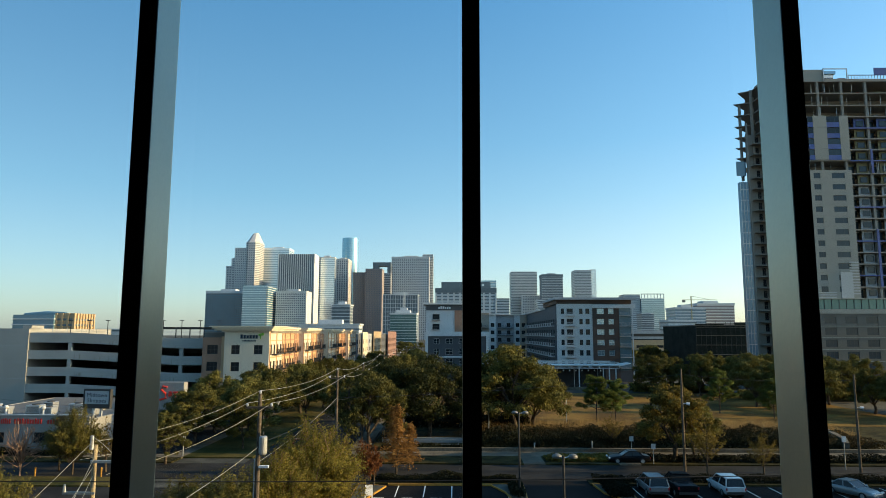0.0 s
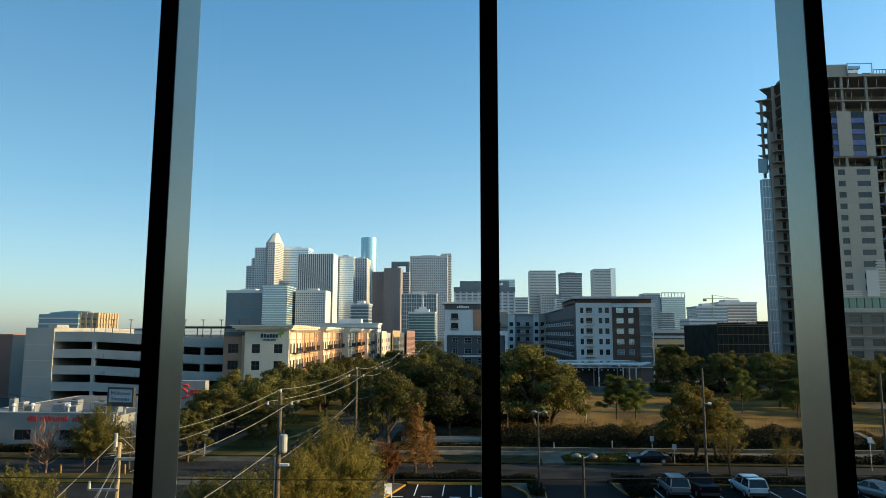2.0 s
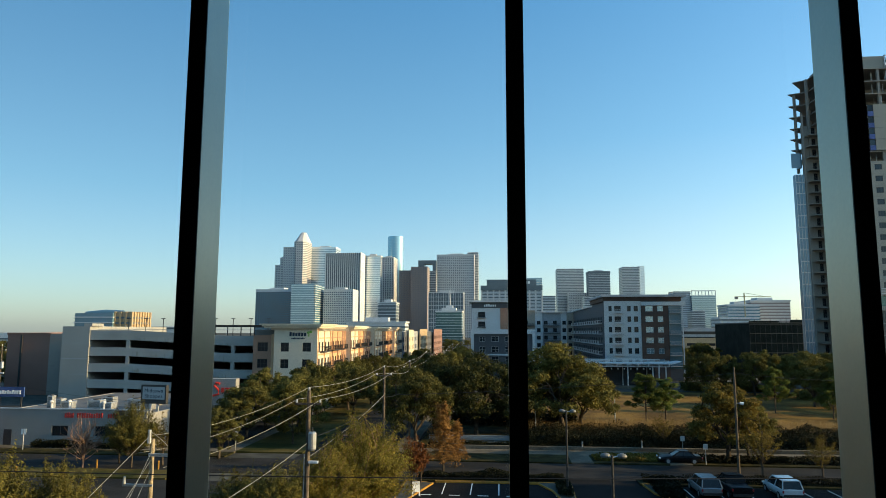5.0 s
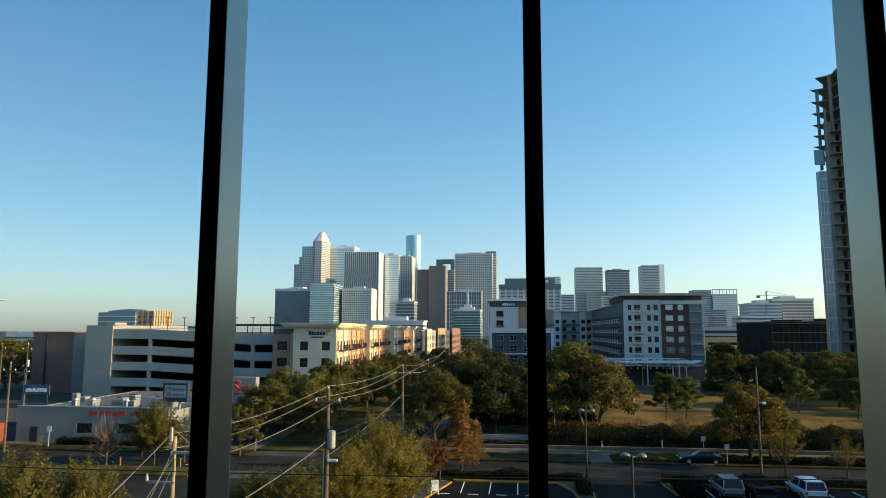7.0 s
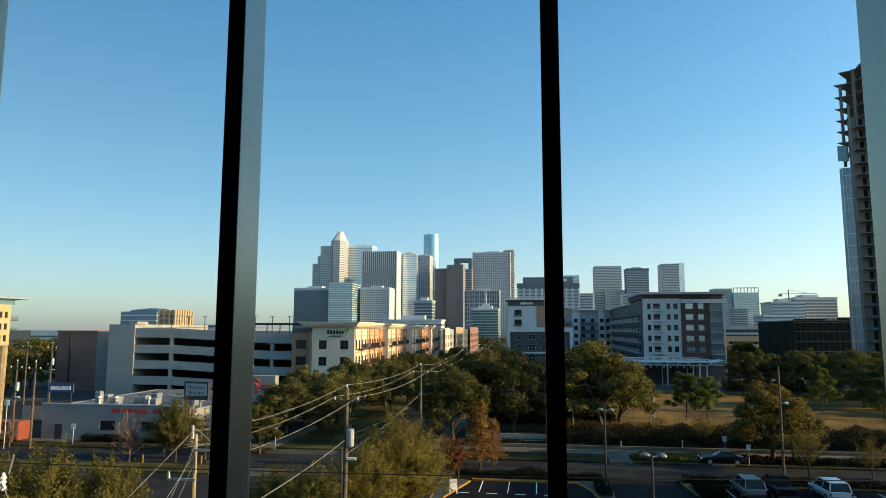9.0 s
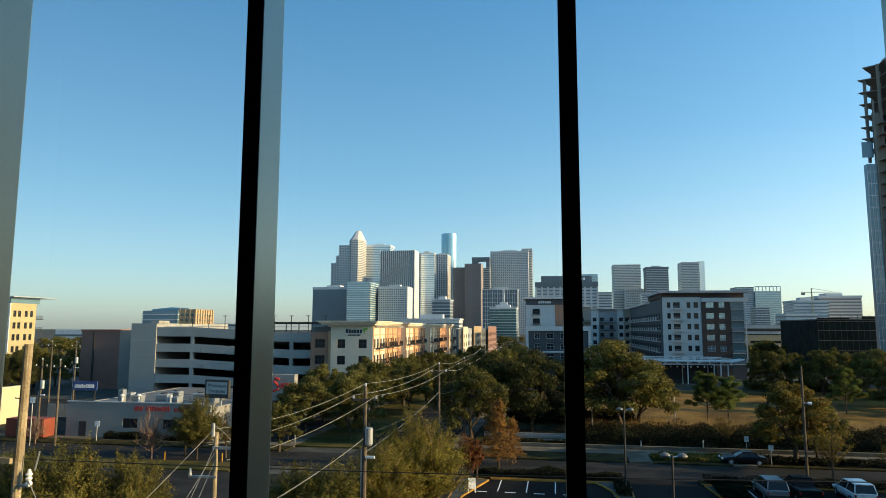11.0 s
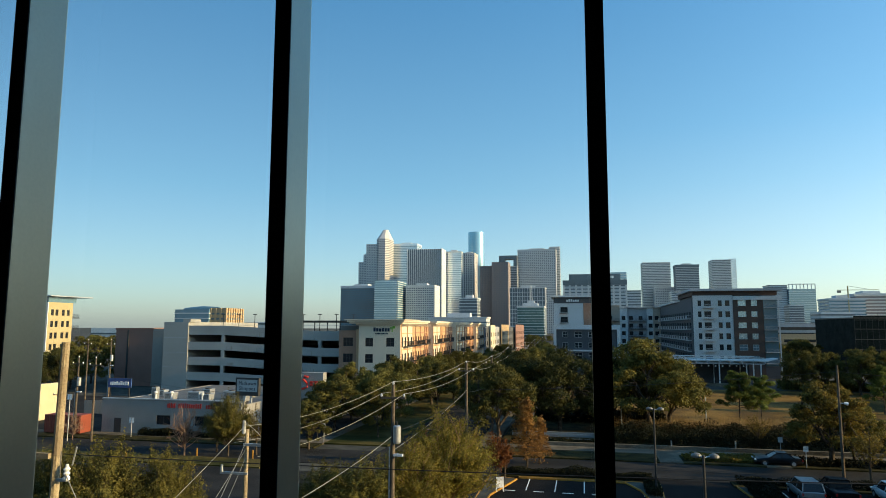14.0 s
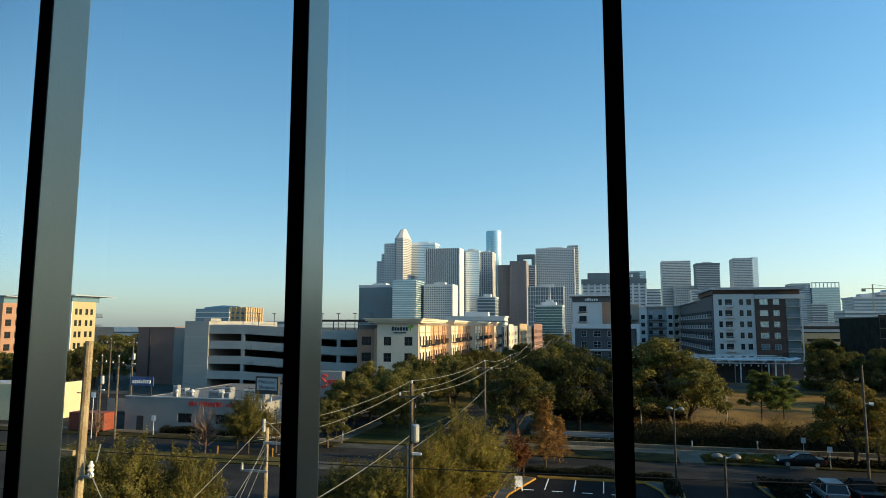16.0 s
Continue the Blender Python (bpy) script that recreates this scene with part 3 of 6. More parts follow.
def plain_block(name, x0, x1, y0, y1, z1, mat, label, roofmat=None, reveals=0, category="building"):
    b = thing(name, (0, 0, 0), label, category)
    part("wall", boxes((x0, x1, y0, y1, 0, z1)), mat, b)
    part("parapet", boxes((x0 - 0.15, x1 + 0.15, y0 - 0.15, y0 + 0.4, z1, z1 + 0.5), (x0 - 0.15, x0 + 0.4, y0 + 0.4, y1, z1, z1 + 0.5), (x1 - 0.4, x1 + 0.15, y0 + 0.4, y1, z1, z1 + 0.5)), roofmat or mat, b)
    for i in range(reveals):
        x = x0 + (x1 - x0) * (i + 1) / (reveals + 1)
        part("pilaster", boxes((x - 0.3, x + 0.3, y0 - 0.2, y0, 0, z1)), mat, b)
    return b


brown = plain_block("warehouse", -117, -106.3, 150, 185, 14.0, REDBR, "windowless red-brown panel building beside the garage")
# Dark strip set proud of the wall in place of its dark groove
part("drain_pipe", boxes((-113.6, -113.2, 149.8, 149.99, 0, 14)), METALD, brown)
part("end_panel", boxes((-106.3, -102.2, 149.9, 185, 0, 14.3)), RAWC, brown, "grey end panel")


def yellow_house(x0, x1, y, deep, top, south, east, label, ecols):
    h = thing("apartment_block", (0, 0, 0), label, "building")
    part("core", boxes((x0 + 0.4, x1 - 0.4, y + 0.35, y + deep - 0.1, 0, top - 0.6)), GREYB, h)
    rows = [(z, 1.8) for z in (1.0, 4.4, 7.8, 11.2, 14.6, 18.0) if z + 2 < top]
    w = x1 - x0
    facade(h, side('S', (x0, y, 0)), w, 0, top, [(w - 2.6 - k * 4.5, 1.7) for k in range(int((w - 1) / 4.5))], rows, south, METALD)
    facade(h, side('E', (x1, y + 0.3, 0)), deep - 0.3, 0, top, ecols, rows, east, METALD)
    part("roof", boxes((x0 - 0.5, x1 + 1.6, y - 0.8, y + deep + 6.5, top + 1.7, top + 2.0)), METAL, h, "thin flat roof on steel, reaching far out")
    part("glazing", boxes((x0 + 0.5, x1 - 0.3, y + 0.4, y + deep + 1.6, top, top + 1.7)), GLASSB, h, "glazed band under the roof")
    for z, _ in rows:
        add_balcony(h, side('E', (x1 - 2.5, y + deep, 0)), 0, z - 0.6, 3.4, 2.2, METALD)
    return h


yellow_house(-176, -153.6, 167, 9.8, 21.9, WHITE, YELLOWST, "yellow and white stucco apartment block with a thin flat roof", [(1.0, 1.1), (2.7, 1.1), (5.2, 1.1), (7.2, 1.1)])
yellow_house(-190, -160.5, 150, 7.0, 21.0, BROWNST, BROWNST, "brown apartment block with dark glazed balconies", [(0.8, 2.0), (4.0, 2.0)])


def shop():
    s = thing("shop", (0, 0, 0), "low white painted shop with cluttered flat roof and red lettering", "shop")
    x0, x1, y0, y1 = -67.0, -45.2, 84.0, 112.0
    m = side('S', (x0, y0, 0))
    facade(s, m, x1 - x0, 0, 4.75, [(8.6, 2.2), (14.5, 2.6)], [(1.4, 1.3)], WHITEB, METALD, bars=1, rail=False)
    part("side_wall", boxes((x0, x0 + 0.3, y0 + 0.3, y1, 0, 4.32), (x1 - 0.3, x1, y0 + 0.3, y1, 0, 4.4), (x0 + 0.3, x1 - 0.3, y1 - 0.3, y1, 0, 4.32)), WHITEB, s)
    part("roof", boxes((x0 + 0.3, x1 - 0.3, y0 + 0.3, y1 - 0.3, 4.0, 4.25)), ROOFG, s)
    part("coping", boxes((x0 - 0.08, x1 + 0.08, y0 - 0.08, y0 + 0.38, 4.75, 4.88)), METAL, s)
    part("door", boxes((x0 + 2.0, x0 + 3.1, y0 - 0.05, y0 - 0.005, 0.02, 2.15)), METALD, s)
    part("dark_bay", boxes((x1 - 4.2, x1 - 3.3, y0 - 0.12, y0 - 0.005, 0, 4.7)), BRICK, s)
    bars(s, m, 10.3, 3.75, 1.3, 0.7, 5, RED, gaps=0.45)
    bars(s, m, 12.0, 3.75, 3.6, 0.65, 11, RED, gaps=0.45)
    bars(s, m, 16.2, 3.75, 1.4, 0.65, 4, RED, gaps=0.45)
    bars(s, m, 18.6, 3.8, 3.0, 0.7, 7, RED, gaps=0.45)
    part("awning", boxes((x1 - 3.2, x1 - 0.2, y0 - 0.35, y0 - 0.005, 3.3, 4.7)), WHITEB, s)
    for x, y, w, d, h in ((-61.5, 88, 0.8, 0.8, 1.9), (-59.6, 89, 1.6, 1.2, 1.1), (-56.2, 90, 1.9, 1.4, 1.2), (-53.8, 89, 1.6, 1.4, 1.0), (-51.5, 92, 2.0, 1.5, 1.2), (-50.4, 95, 1.8, 1.6, 1.3), (-48.6, 90, 1.7, 1.4, 1.3), (-47.2, 97, 2.4, 1.8, 1.4), (-57.8, 96, 1.5, 1.4, 1.0), (-63.8, 93, 1.4, 1.2, 1.0)):
        a = thing("roof_air_unit", (x, y, 4.25), "grey metal air conditioning unit on the shop roof", "air conditioner", "air units on the shop roof")
        bm = boxes((-w / 2, w / 2, -d / 2, d / 2, 0.12, h))
        bmesh.ops.bevel(bm, geom=bm.edges[:], offset=0.04, segments=1, affect='EDGES')
        part("casing", bm, METAL, a)
        part("grille", boxes(*[(-w * 0.4, w * 0.4, -d / 2 - 0.02, -d / 2, 0.3 + k * 0.12, 0.35 + k * 0.12) for k in range(int((h - 0.4) / 0.12))]), METALD, a)
        part("fan_cowl", tube([(0, 0, h), (0, 0, h + 0.15)], min(w, d) * 0.35, 14), METALD, a)
        part("curb", boxes((-w * 0.45, w * 0.45, -d * 0.45, d * 0.45, 0, 0.12)), WHITEB, a)
    for x, y in ((-60.4, 86.5), (-58.2, 87.0), (-52.8, 86.2)):
        v = thing("roof_vent", (x, y, 4.25), "white turbine vent pipe on the shop roof", "vent", "vents on the shop roof")
        part("pipe", tube([(0, 0, 0), (0, 0, 1.1)], 0.14), WHITE, v)
        part("cap", tube([(0, 0, 1.0), (0, 0, 1.15), (0, 0, 1.35), (0, 0, 1.45)], [0.15, 0.3, 0.28, 0.08], 12), WHITE, v)


shop()

set_shop = thing("shop", (0, 0, 0), "white shop with a tall plain fascia and red lettering", "shop")
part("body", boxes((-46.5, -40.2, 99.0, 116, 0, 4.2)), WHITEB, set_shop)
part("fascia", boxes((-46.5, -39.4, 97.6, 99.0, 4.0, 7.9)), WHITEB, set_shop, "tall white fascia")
part("shop_front", boxes((-46.2, -40.4, 98.9, 98.99, 0.2, 3.4)), GLASSD, set_shop, "dark glass shop front")
for k in range(5):
    part("mullion", boxes((-46.2 + k * 1.4, -46.1 + k * 1.4, 98.82, 98.9, 0.1, 3.4)), METALD, set_shop)
bm = bmesh.new()
sm = side('S', (-42.9, 97.6, 0))
bm_tube(bm, [sm @ Vector(p) for p in ((1.1, -0.1, 7.2), (0.5, -0.1, 7.35), (0.25, -0.1, 6.9), (0.9, -0.1, 6.3), (1.0, -0.1, 5.7), (0.1, -0.1, 5.4))], 0.16, 6)
bm_box(bm, 1.35, 1.8, -0.12, -0.01, 5.9, 6.6, sm); bm_box(bm, 1.95, 2.6, -0.12, -0.01, 6.4, 6.6, sm); bm_box(bm, 2.2, 2.36, -0.12, -0.01, 5.8, 6.4, sm)
part("sign_mark", bm, RED, set_shop, "red curved sign mark")

pylon = thing("pylon_sign", (-46.0, 86.5, 0), "white shopping centre sign board in a dark frame", "sign", rz=-10)
part("board", boxes((-1.75, 1.75, -0.2, 0.2, 5.95, 7.6)), SIGNG, pylon)
part("board_frame", boxes((-1.95, 1.95, -0.25, 0.25, 7.6, 7.85), (-1.95, 1.95, -0.25, 0.25, 5.4, 5.95), (-1.95, -1.75, -0.25, 0.25, 5.95, 7.6), (1.75, 1.95, -0.25, 0.25, 5.95, 7.6)), METALD, pylon)
part("post", boxes((-0.7, -0.45, -0.12, 0.12, 0, 5.4), (0.45, 0.7, -0.12, 0.12, 0, 5.4)), METAL, pylon)
for i, line in enumerate(("Midtown", "Shoppes")):
    cu = bpy.data.curves.new("words", 'FONT')
    cu.body, cu.size, cu.extrude, cu.space_character = line, 0.72, 0.01, 1.15
    cu.align_x = 'CENTER'
    ob = new("words", cu)
    ob.parent = pylon
    ob.matrix_local = pose(0, -0.215, 6.85 - i * 0.7, 90, 0, 0)
    cu.materials.append(SIGNB)

cream_shop = plain_block("shop", -115, -85.0, 88, 97.2, 5.2, CREAMY, "low cream painted shop with a flat roof")
for k in range(3):
    part("window", boxes((-113 + k * 7, -110.5 + k * 7, 87.92, 87.995, 1.0, 2.6)), GLASSD, cream_shop)
part("roof", boxes((-114.6, -85.4, 88.5, 97, 5.2, 5.32)), GREYM, cream_shop, "pale flat roof")
for k in range(4):
    part("roof_vent", boxes((-110 + k * 5.5, -109.2 + k * 5.5, 90, 90.8, 5.32, 6.1)), METAL, cream_shop)
yard_fence = thing("fence", (0, 0, 0), "pale board fence along the back of the yard", "fence")
for k in range(12):
    part("board", shared(("fence_board",), lambda: boxes((0, 1.55, 0, 0.06, 0.1, 2.3)), WHITEB), None, yard_fence).location = (-84.4 + k * 1.6, 101.2, 0)
    part("post", shared(("fence_post",), lambda: boxes((0, 0.1, 0.06, 0.16, 0, 2.4)), METALD), None, yard_fence).location = (-84.45 + k * 1.6, 101.2, 0)
container = thing("cargo_container", (-71.2, 82.6, 0.16), "rusty red steel container behind the shop", "container")
part("body", boxes((-2.9, 2.9, -1.2, 1.2, 0.1, 2.5)), RUSTRED, container)
for k in range(19):
    part("rib", shared(("container_rib",), lambda: boxes((0, 0.14, -1.25, -1.2, 0.2, 2.4)), RUSTRED), None, container).location = (-2.8 + k * 0.3, 0, 0)
banner = thing("sign_board", (-76.7, 100, 0), "dark blue sign board on posts with pale lettering", "sign")
part("board", boxes((-2.2, 2.2, -0.1, 0.1, 4.7, 6.2)), BLUES, banner)
part("post", boxes((-1.9, -1.7, -0.08, 0.08, 0, 4.7), (1.7, 1.9, -0.08, 0.08, 0, 4.7)), METALD, banner)
bars(banner, pose(0, -0.1, 0), -1.8, 5.1, 3.6, 0.6, 9, SIGNW)


# ---- apartments beyond the field ----
def white_apartments():
    a = thing("apartment_building", (0, 0, 0), "six-storey white and dark brown apartment building with glazed corner balconies", "building")
    y = 214.0
    zs = [4.9, 8.2, 11.5, 14.8, 18.1, 21.4]
    rows = [(z, 1.7) for z in zs]
    part("core", boxes((33.2, 56.2, y + 0.32, 245, 0, 24.5)), GREYB, a)
    # white bay with balconies
    m = side('S', (32.7, y, 0))
    cols = [(1.4, 1.0), (3.2, 2.0), (7.2, 1.1), (9.2, 1.3)]
    facade(a, m, 11.4, 3.6, 24.6, cols, rows, WHITE, METALD)
    for z in zs[1:]:
        add_balcony(a, m, 2.9, z - 0.5, 2.9, 1.3, METAL)
    part("base", boxes((32.7, 56.4, y - 0.05, y + 0.3, 0, 3.58)), GREYB, a)
    # brown bay
    m2 = side('S', (44.1, y - 0.4, 0))
    facade(a, m2, 8.3, 0, 23.2, [(1.3, 2.3), (5.0, 1.7)], rows, BRICK, WHITE, glass=GLASSL)
    part("white_band", boxes((44.1, 57.6, y - 0.9, y + 0.2, 23.2, 24.4)), WHITE, a)
    # glazed corner
    part("corner_glass", boxes((52.6, 56.2, y + 0.1, y + 0.29, 3.6, 23.2), (56.2, 56.4, y + 0.3, y + 12, 3.6, 23.2)), GLASSB, a)
    for z in zs:
        add_balcony(a, side('S', (52.5, y - 0.1, 0)), 0.1, z - 0.5, 4.2, 1.1, GREYM)
    part("post", boxes((56.4, 56.7, y - 1.2, y - 0.9, 0, 23.2)), WHITE, a)
    part("roof", boxes((31.7, 57.8, y - 1.4, 246, 25.9, 26.6)), GREYM, a, "grey flat overhanging roof")
    part("attic", boxes((32.6, 56.6, y + 0.3, 245.2, 24.6, 25.9)), BRICK, a)
    # west side wing
    m3 = side('W', (32.4, 300.0, 0))
    facade(a, m3, 85.7, 0, 23.6, [(1.7 + i * 5.6, 3.6) for i in range(15)], rows[:-1], GREYB, METALD)
    for i in range(15):
        for z in zs[:-1]:
            add_balcony(a, m3, 1.6 + i * 5.6, z - 0.5, 3.0, 1.2, WHITE)
    part("wing_core", boxes((32.7, 50, 245.5, 300, 0, 23.2)), GREYB, a)
    part("wing_roof", boxes((31.6, 50.4, 246.2, 301, 23.6, 24.1)), WHITE, a)
    # rear wing
    for k, (u, w, mat, top) in enumerate(((0, 12, GREYB, 23), (12, 5.5, TAUPE, 24.4), (17.5, 3.2, WHITE, 23.4), (20.7, 8, GREYM, 23.4), (28.7, 2.6, WHITE, 23.4), (31.3, 3, TAUPE, 23.4))):
        mm = side('S', (-2.0 + u, 300.0 - (0.8 if mat is WHITE or mat is TAUPE else 0), 0))
        n = max(1, int(w / 3))
        facade(a, mm, w, 0, top, [(i * w / n + 0.7, 1.6) for i in range(n)], rows[:-1], mat, METALD)
        if w > 5:
            for z in zs[1:-1]:
                add_balcony(a, mm, 0.5, z - 0.5, w - 1, 1.2, METALD)
        part("roof_edge", boxes((-2.2 + u, -1.8 + u + w, 298.6, 301, top, top + 0.4)), WHITE, a)
    part("rear_core", boxes((-2, 32.3, 300.4, 325, 0, 22.8)), GREYB, a)


white_apartments()


def corner_apartments():
    a = thing("apartment_building", (0, 0, 0), "white and dark grey apartment building with a sign under its roof", "building")
    y = 227.0
    part("core", boxes((-9.4, 11.2, y + 0.3, 262, 0, 15.0), (-9.0, 3.2, y + 3.3, 255, 15.0, 24.4)), GREYB, a)
    rows = [(z, 1.8) for z in (1.5, 4.8, 8.1, 11.6)]
    facade(a, side('S', (-9.0, y - 0.3, 0)), 19.6, 0, 14.2, [(2.0, 1.8), (6.0, 2.4), (10.5, 2.2), (14.6, 3.0)], rows, GREYB, WHITE)
    part("podium_frame", boxes((-9.9, 11.7, y - 1.0, y + 0.6, 14.2, 15.7), (-9.9, -9.0, y - 1.0, y + 0.3, 0, 14.2), (10.7, 11.7, y - 1.0, y + 0.3, 0, 14.2), (-9, 10.7, y - 0.9, y - 0.3, 7.0, 7.5)), WHITE, a, "white frame round the lower floors")
    m = side('S', (-9.8, y + 3, 0))
    facade(a, m, 9.8, 15.7, 23.0, [(2.2, 2.4)], [(16.6, 1.8), (19.9, 1.8)], WHITE, METALD)
    add_balcony(a, m, 1.9, 16.4, 3.0, 1.0, METALD); add_balcony(a, m, 1.9, 19.7, 3.0, 1.0, METALD)
    part("brown_bay", boxes((0.02, 3.4, y + 2.6, y + 6, 15.7, 23)), BROWNST, a)
    part("attic", boxes((-9.8, 3.4, y + 2.8, y + 20, 23.0, 25.0)), GREYB, a)
    bars(a, pose(0, y + 2.8, 0), -5.6, 23.5, 4.4, 0.9, 6, SIGNW)
    part("roof", boxes((-10.8, 4.2, y + 1.6, y + 22, 25.0, 25.6)), WHITE, a, "thin white roof edge")


corner_apartments()


def pavilion():
    p = thing("pavilion", (0, 0, 0), "long open pavilion with a white steel flat roof", "pavilion")
    part("roof", boxes((8, 45.4, 184, 193, 6.35, 6.6)), WHITE, p)
    part("upper_rail", boxes((12, 44.6, 183.0, 183.2, 7.15, 7.4), (12, 44.6, 193.3, 193.5, 7.15, 7.4)), WHITE, p)
    part("rail_post", boxes(*[(12 + k * 2.3, 12.12 + k * 2.3, 183.05, 183.17, 6.6, 7.15) for k in range(15)]), WHITE, p)
    part("hanging_lamp", boxes(*[(11 + k * 1.7, 11.3 + k * 1.7, 185, 185.3, 4.9, 5.3) for k in range(18)]), SIGNW, p)
    part("beam", boxes((8, 45.0, 184.3, 184.55, 5.6, 5.85), (8, 45, 192, 192.25, 5.6, 5.85)), WHITE, p)
    for k in range(14):
        part("rafter", shared(("rafter",), lambda: boxes((0, 0.15, 183.2, 193.5, 5.85, 6.35)), WHITE), None, p).location = (9 + k * 2.75, 0, 0)
    for x in (10, 18, 26, 34, 40.6, 42.2, 44):
        for y in (184.4, 192):
            part("column", shared(("column",), lambda: tube([(0, 0, 0), (0, 0, 5.6)], 0.16, 10), WHITE), None, p).location = (x, y, 0)
    bm = bmesh.new()
    v = [bm.verts.new(q) for q in ((45.4, 184, 6.3), (48.6, 186, 6.9), (48.6, 191, 6.9), (45.4, 193, 6.3))]
    top = [bm.verts.new(q.co + Vector((0, 0, 0.2))) for q in v]
    bm.faces.new(v); bm.faces.new(top[::-1])
    for i in range(4):
        bm.faces.new((v[i], v[(i + 1) % 4], top[(i + 1) % 4], top[i]))
    part("eave", bm, WHITE, p, "upturned white roof end")
    # Near-black sheet that stands in for the shade under the roof
    part("back_wall", boxes((8, 43, 192.4, 192.7, 0, 5.5)), METALD, p)
    part("bench_wall", boxes((16, 41, 181.2, 181.8, 0, 0.9)), CONC, p)


pavilion()


# ---- the tower under construction ----
def tower():
    t = thing("unfinished_tower", (0, 0, 0), "high-rise under construction with bare concrete floors above pale panels", "building")
    X0, X1, Y0, Y1 = 84.0, 136.0, 175.0, 208.0
    LV = [3.2 + 3.03 * i for i in range(19)] + [61.3, 64.3, 67.3, 70.3, 73.5, 76.7, 80.1, 83.5]     # floor levels
    top = LV[-1]
    part("core", boxes((97, 126, 183, 203, 0, top)), RAWC, t)
    # open concrete slabs, pointed towards the west
    for i in range(7, 27):
        z = LV[i]
        tip = 81.0 if i == 26 else (79.6 if i > 18 else X0 + 0.2)
        bm = bmesh.new()
        bm_prism(bm, [(X0 + 4, Y0), (X1, Y0), (X1, Y1), (X0 + 9, Y1), (X0 + 1.2, Y0 + 14), (tip, Y0 + 9), (X0, Y0 + 7), (X0, Y0 + 3)], z - 0.24, z)
        part("floor_slab", bm, RAWC, t)
        if i > 18 and i < 26:
            part("slab_upstand", boxes((X0 + 4, 91, Y0, Y0 + 0.12, z, z + 0.12)), RAWC, t)
    for x in (X0 + 1.2, X0 + 7, 92.4, 98.8, 105.2, 111.7, 118.1, 124.5, 130.9):
        for y in (Y0 + 0.6, Y0 + 12, Y0 + 24)[:3 if x > 90 else 1]:
            part("column", shared(("tower_column",), lambda: boxes((-0.32, 0.32, -0.3, 0.3, 0, top)), RAWC), None, t).location = (x, y if x > X0 + 5 else y + 4, 0)
    for x, y, z0, z1 in ((81.2, Y0 + 9, LV[18], LV[25]), (83.4, Y0 + 6.4, LV[19], LV[26]), (86.4, Y0 + 12, LV[22], LV[26])):
        part("corner_column", boxes((x - 0.3, x + 0.3, y - 0.3, y + 0.3, z0, z1 - 0.24)), RAWC, t)
    # thin props and rubbish on the open floors
    rp = random.Random(3)
    for i in (18, 23, 24, 25):
        for k in range(16):
            x, y = rp.uniform(86, 130), Y0 + rp.uniform(0.8, 4)
            part("prop", shared(("prop", i), lambda: boxes((-0.05, 0.05, -0.05, 0.05, 0, LV[i + 1] - LV[i] - 0.25)), METAL), None, t).location = (x, y, LV[i])
        for k in range(7):
            x, w = rp.uniform(86, 128), rp.uniform(0.8, 2.6)
            part("stacked_boards", boxes((x, x + w, Y0 + 2, Y0 + 3.2, LV[i], LV[i] + rp.uniform(0.4, 1.1))), rp.choice((RUSTRED, OLIVEB, WHITEB)), t)
    # roof storey, hoist frame, tanks
    part("roof_wall", boxes((88.5, 101.4, 177, 190, top, top + 4.0)), PANELW, t)
    part("roof_parapet", boxes((101.4, 136, 176.2, 176.5, top, top + 1.0)), RAWC, t)
    part("hoist_frame", boxes((101.4, 101.6, 176.6, 176.9, top, top + 4.2), (107.8, 108.0, 176.6, 176.9, top, top + 4.2), (101.4, 108.0, 176.6, 176.9, top + 4.0, top + 4.2)), METAL, t)
    part("site_cabin", boxes((101.9, 104.6, 177.5, 180, top + 0.2, top + 2.6)), SIGNW, t, "white site cabin")
    part("cabin_window", boxes(*[(102.1 + k * 0.85, 102.7 + k * 0.85, 177.42, 177.5, top + 1.0, top + 1.7) for k in range(3)]), GLASSD, t)
    part("cabin_roof", boxes((101.8, 105.2, 177.3, 180, top + 2.9, top + 3.7)), GLASSL, t)
    part("orange_sheet", boxes((105.6, 107.8, 177.2, 177.3, top + 0.4, top + 1.6)), REDBR, t, "orange-brown sheet")
    part("roof_formwork", boxes(*[(108.4 + k * 0.8, 108.5 + k * 0.8, 177, 177.1, top, top + 2.4) for k in range(30)], (108.4, 132.4, 177, 177.1, top + 2.3, top + 2.5)), RAWC, t)
    part("blue_sheet", boxes((115.4, 122, 176.8, 177.0, top + 2.4, top + 4.4)), BLUEW, t, "blue sheet on the roof")
    part("inner_wall", boxes((91, 131, Y0 + 6, Y0 + 6.3, LV[7], LV[25])), RAWC, t)
    # pale panels with windows up to the open floor
    m = side('S', (91.6, Y0 - 0.35, 0))
    rows = [(LV[i] + 1.6, 1.45) for i in range(7, 18)]
    facade(t, m, 14.3, 24.3, LV[18] + 0.8, [(0.3, 1.0), (4.2, 1.8), (9.0, 3.4)], rows, PANELW, METALD, bars=2, rail=False, glass=GLASST)
    part("panel_joint", boxes(*[(91.6, 105.9, Y0 - 0.37, Y0 - 0.35, LV[i] + 0.6, LV[i] + 0.68) for i in range(8, 18)]), RAWC, t)
    part("scaffold_panel", boxes((100.9, 104.0, Y0 - 0.5, Y0 - 0.36, 24.5, 31.2)), SIGNG, t, "white unfinished cladding")
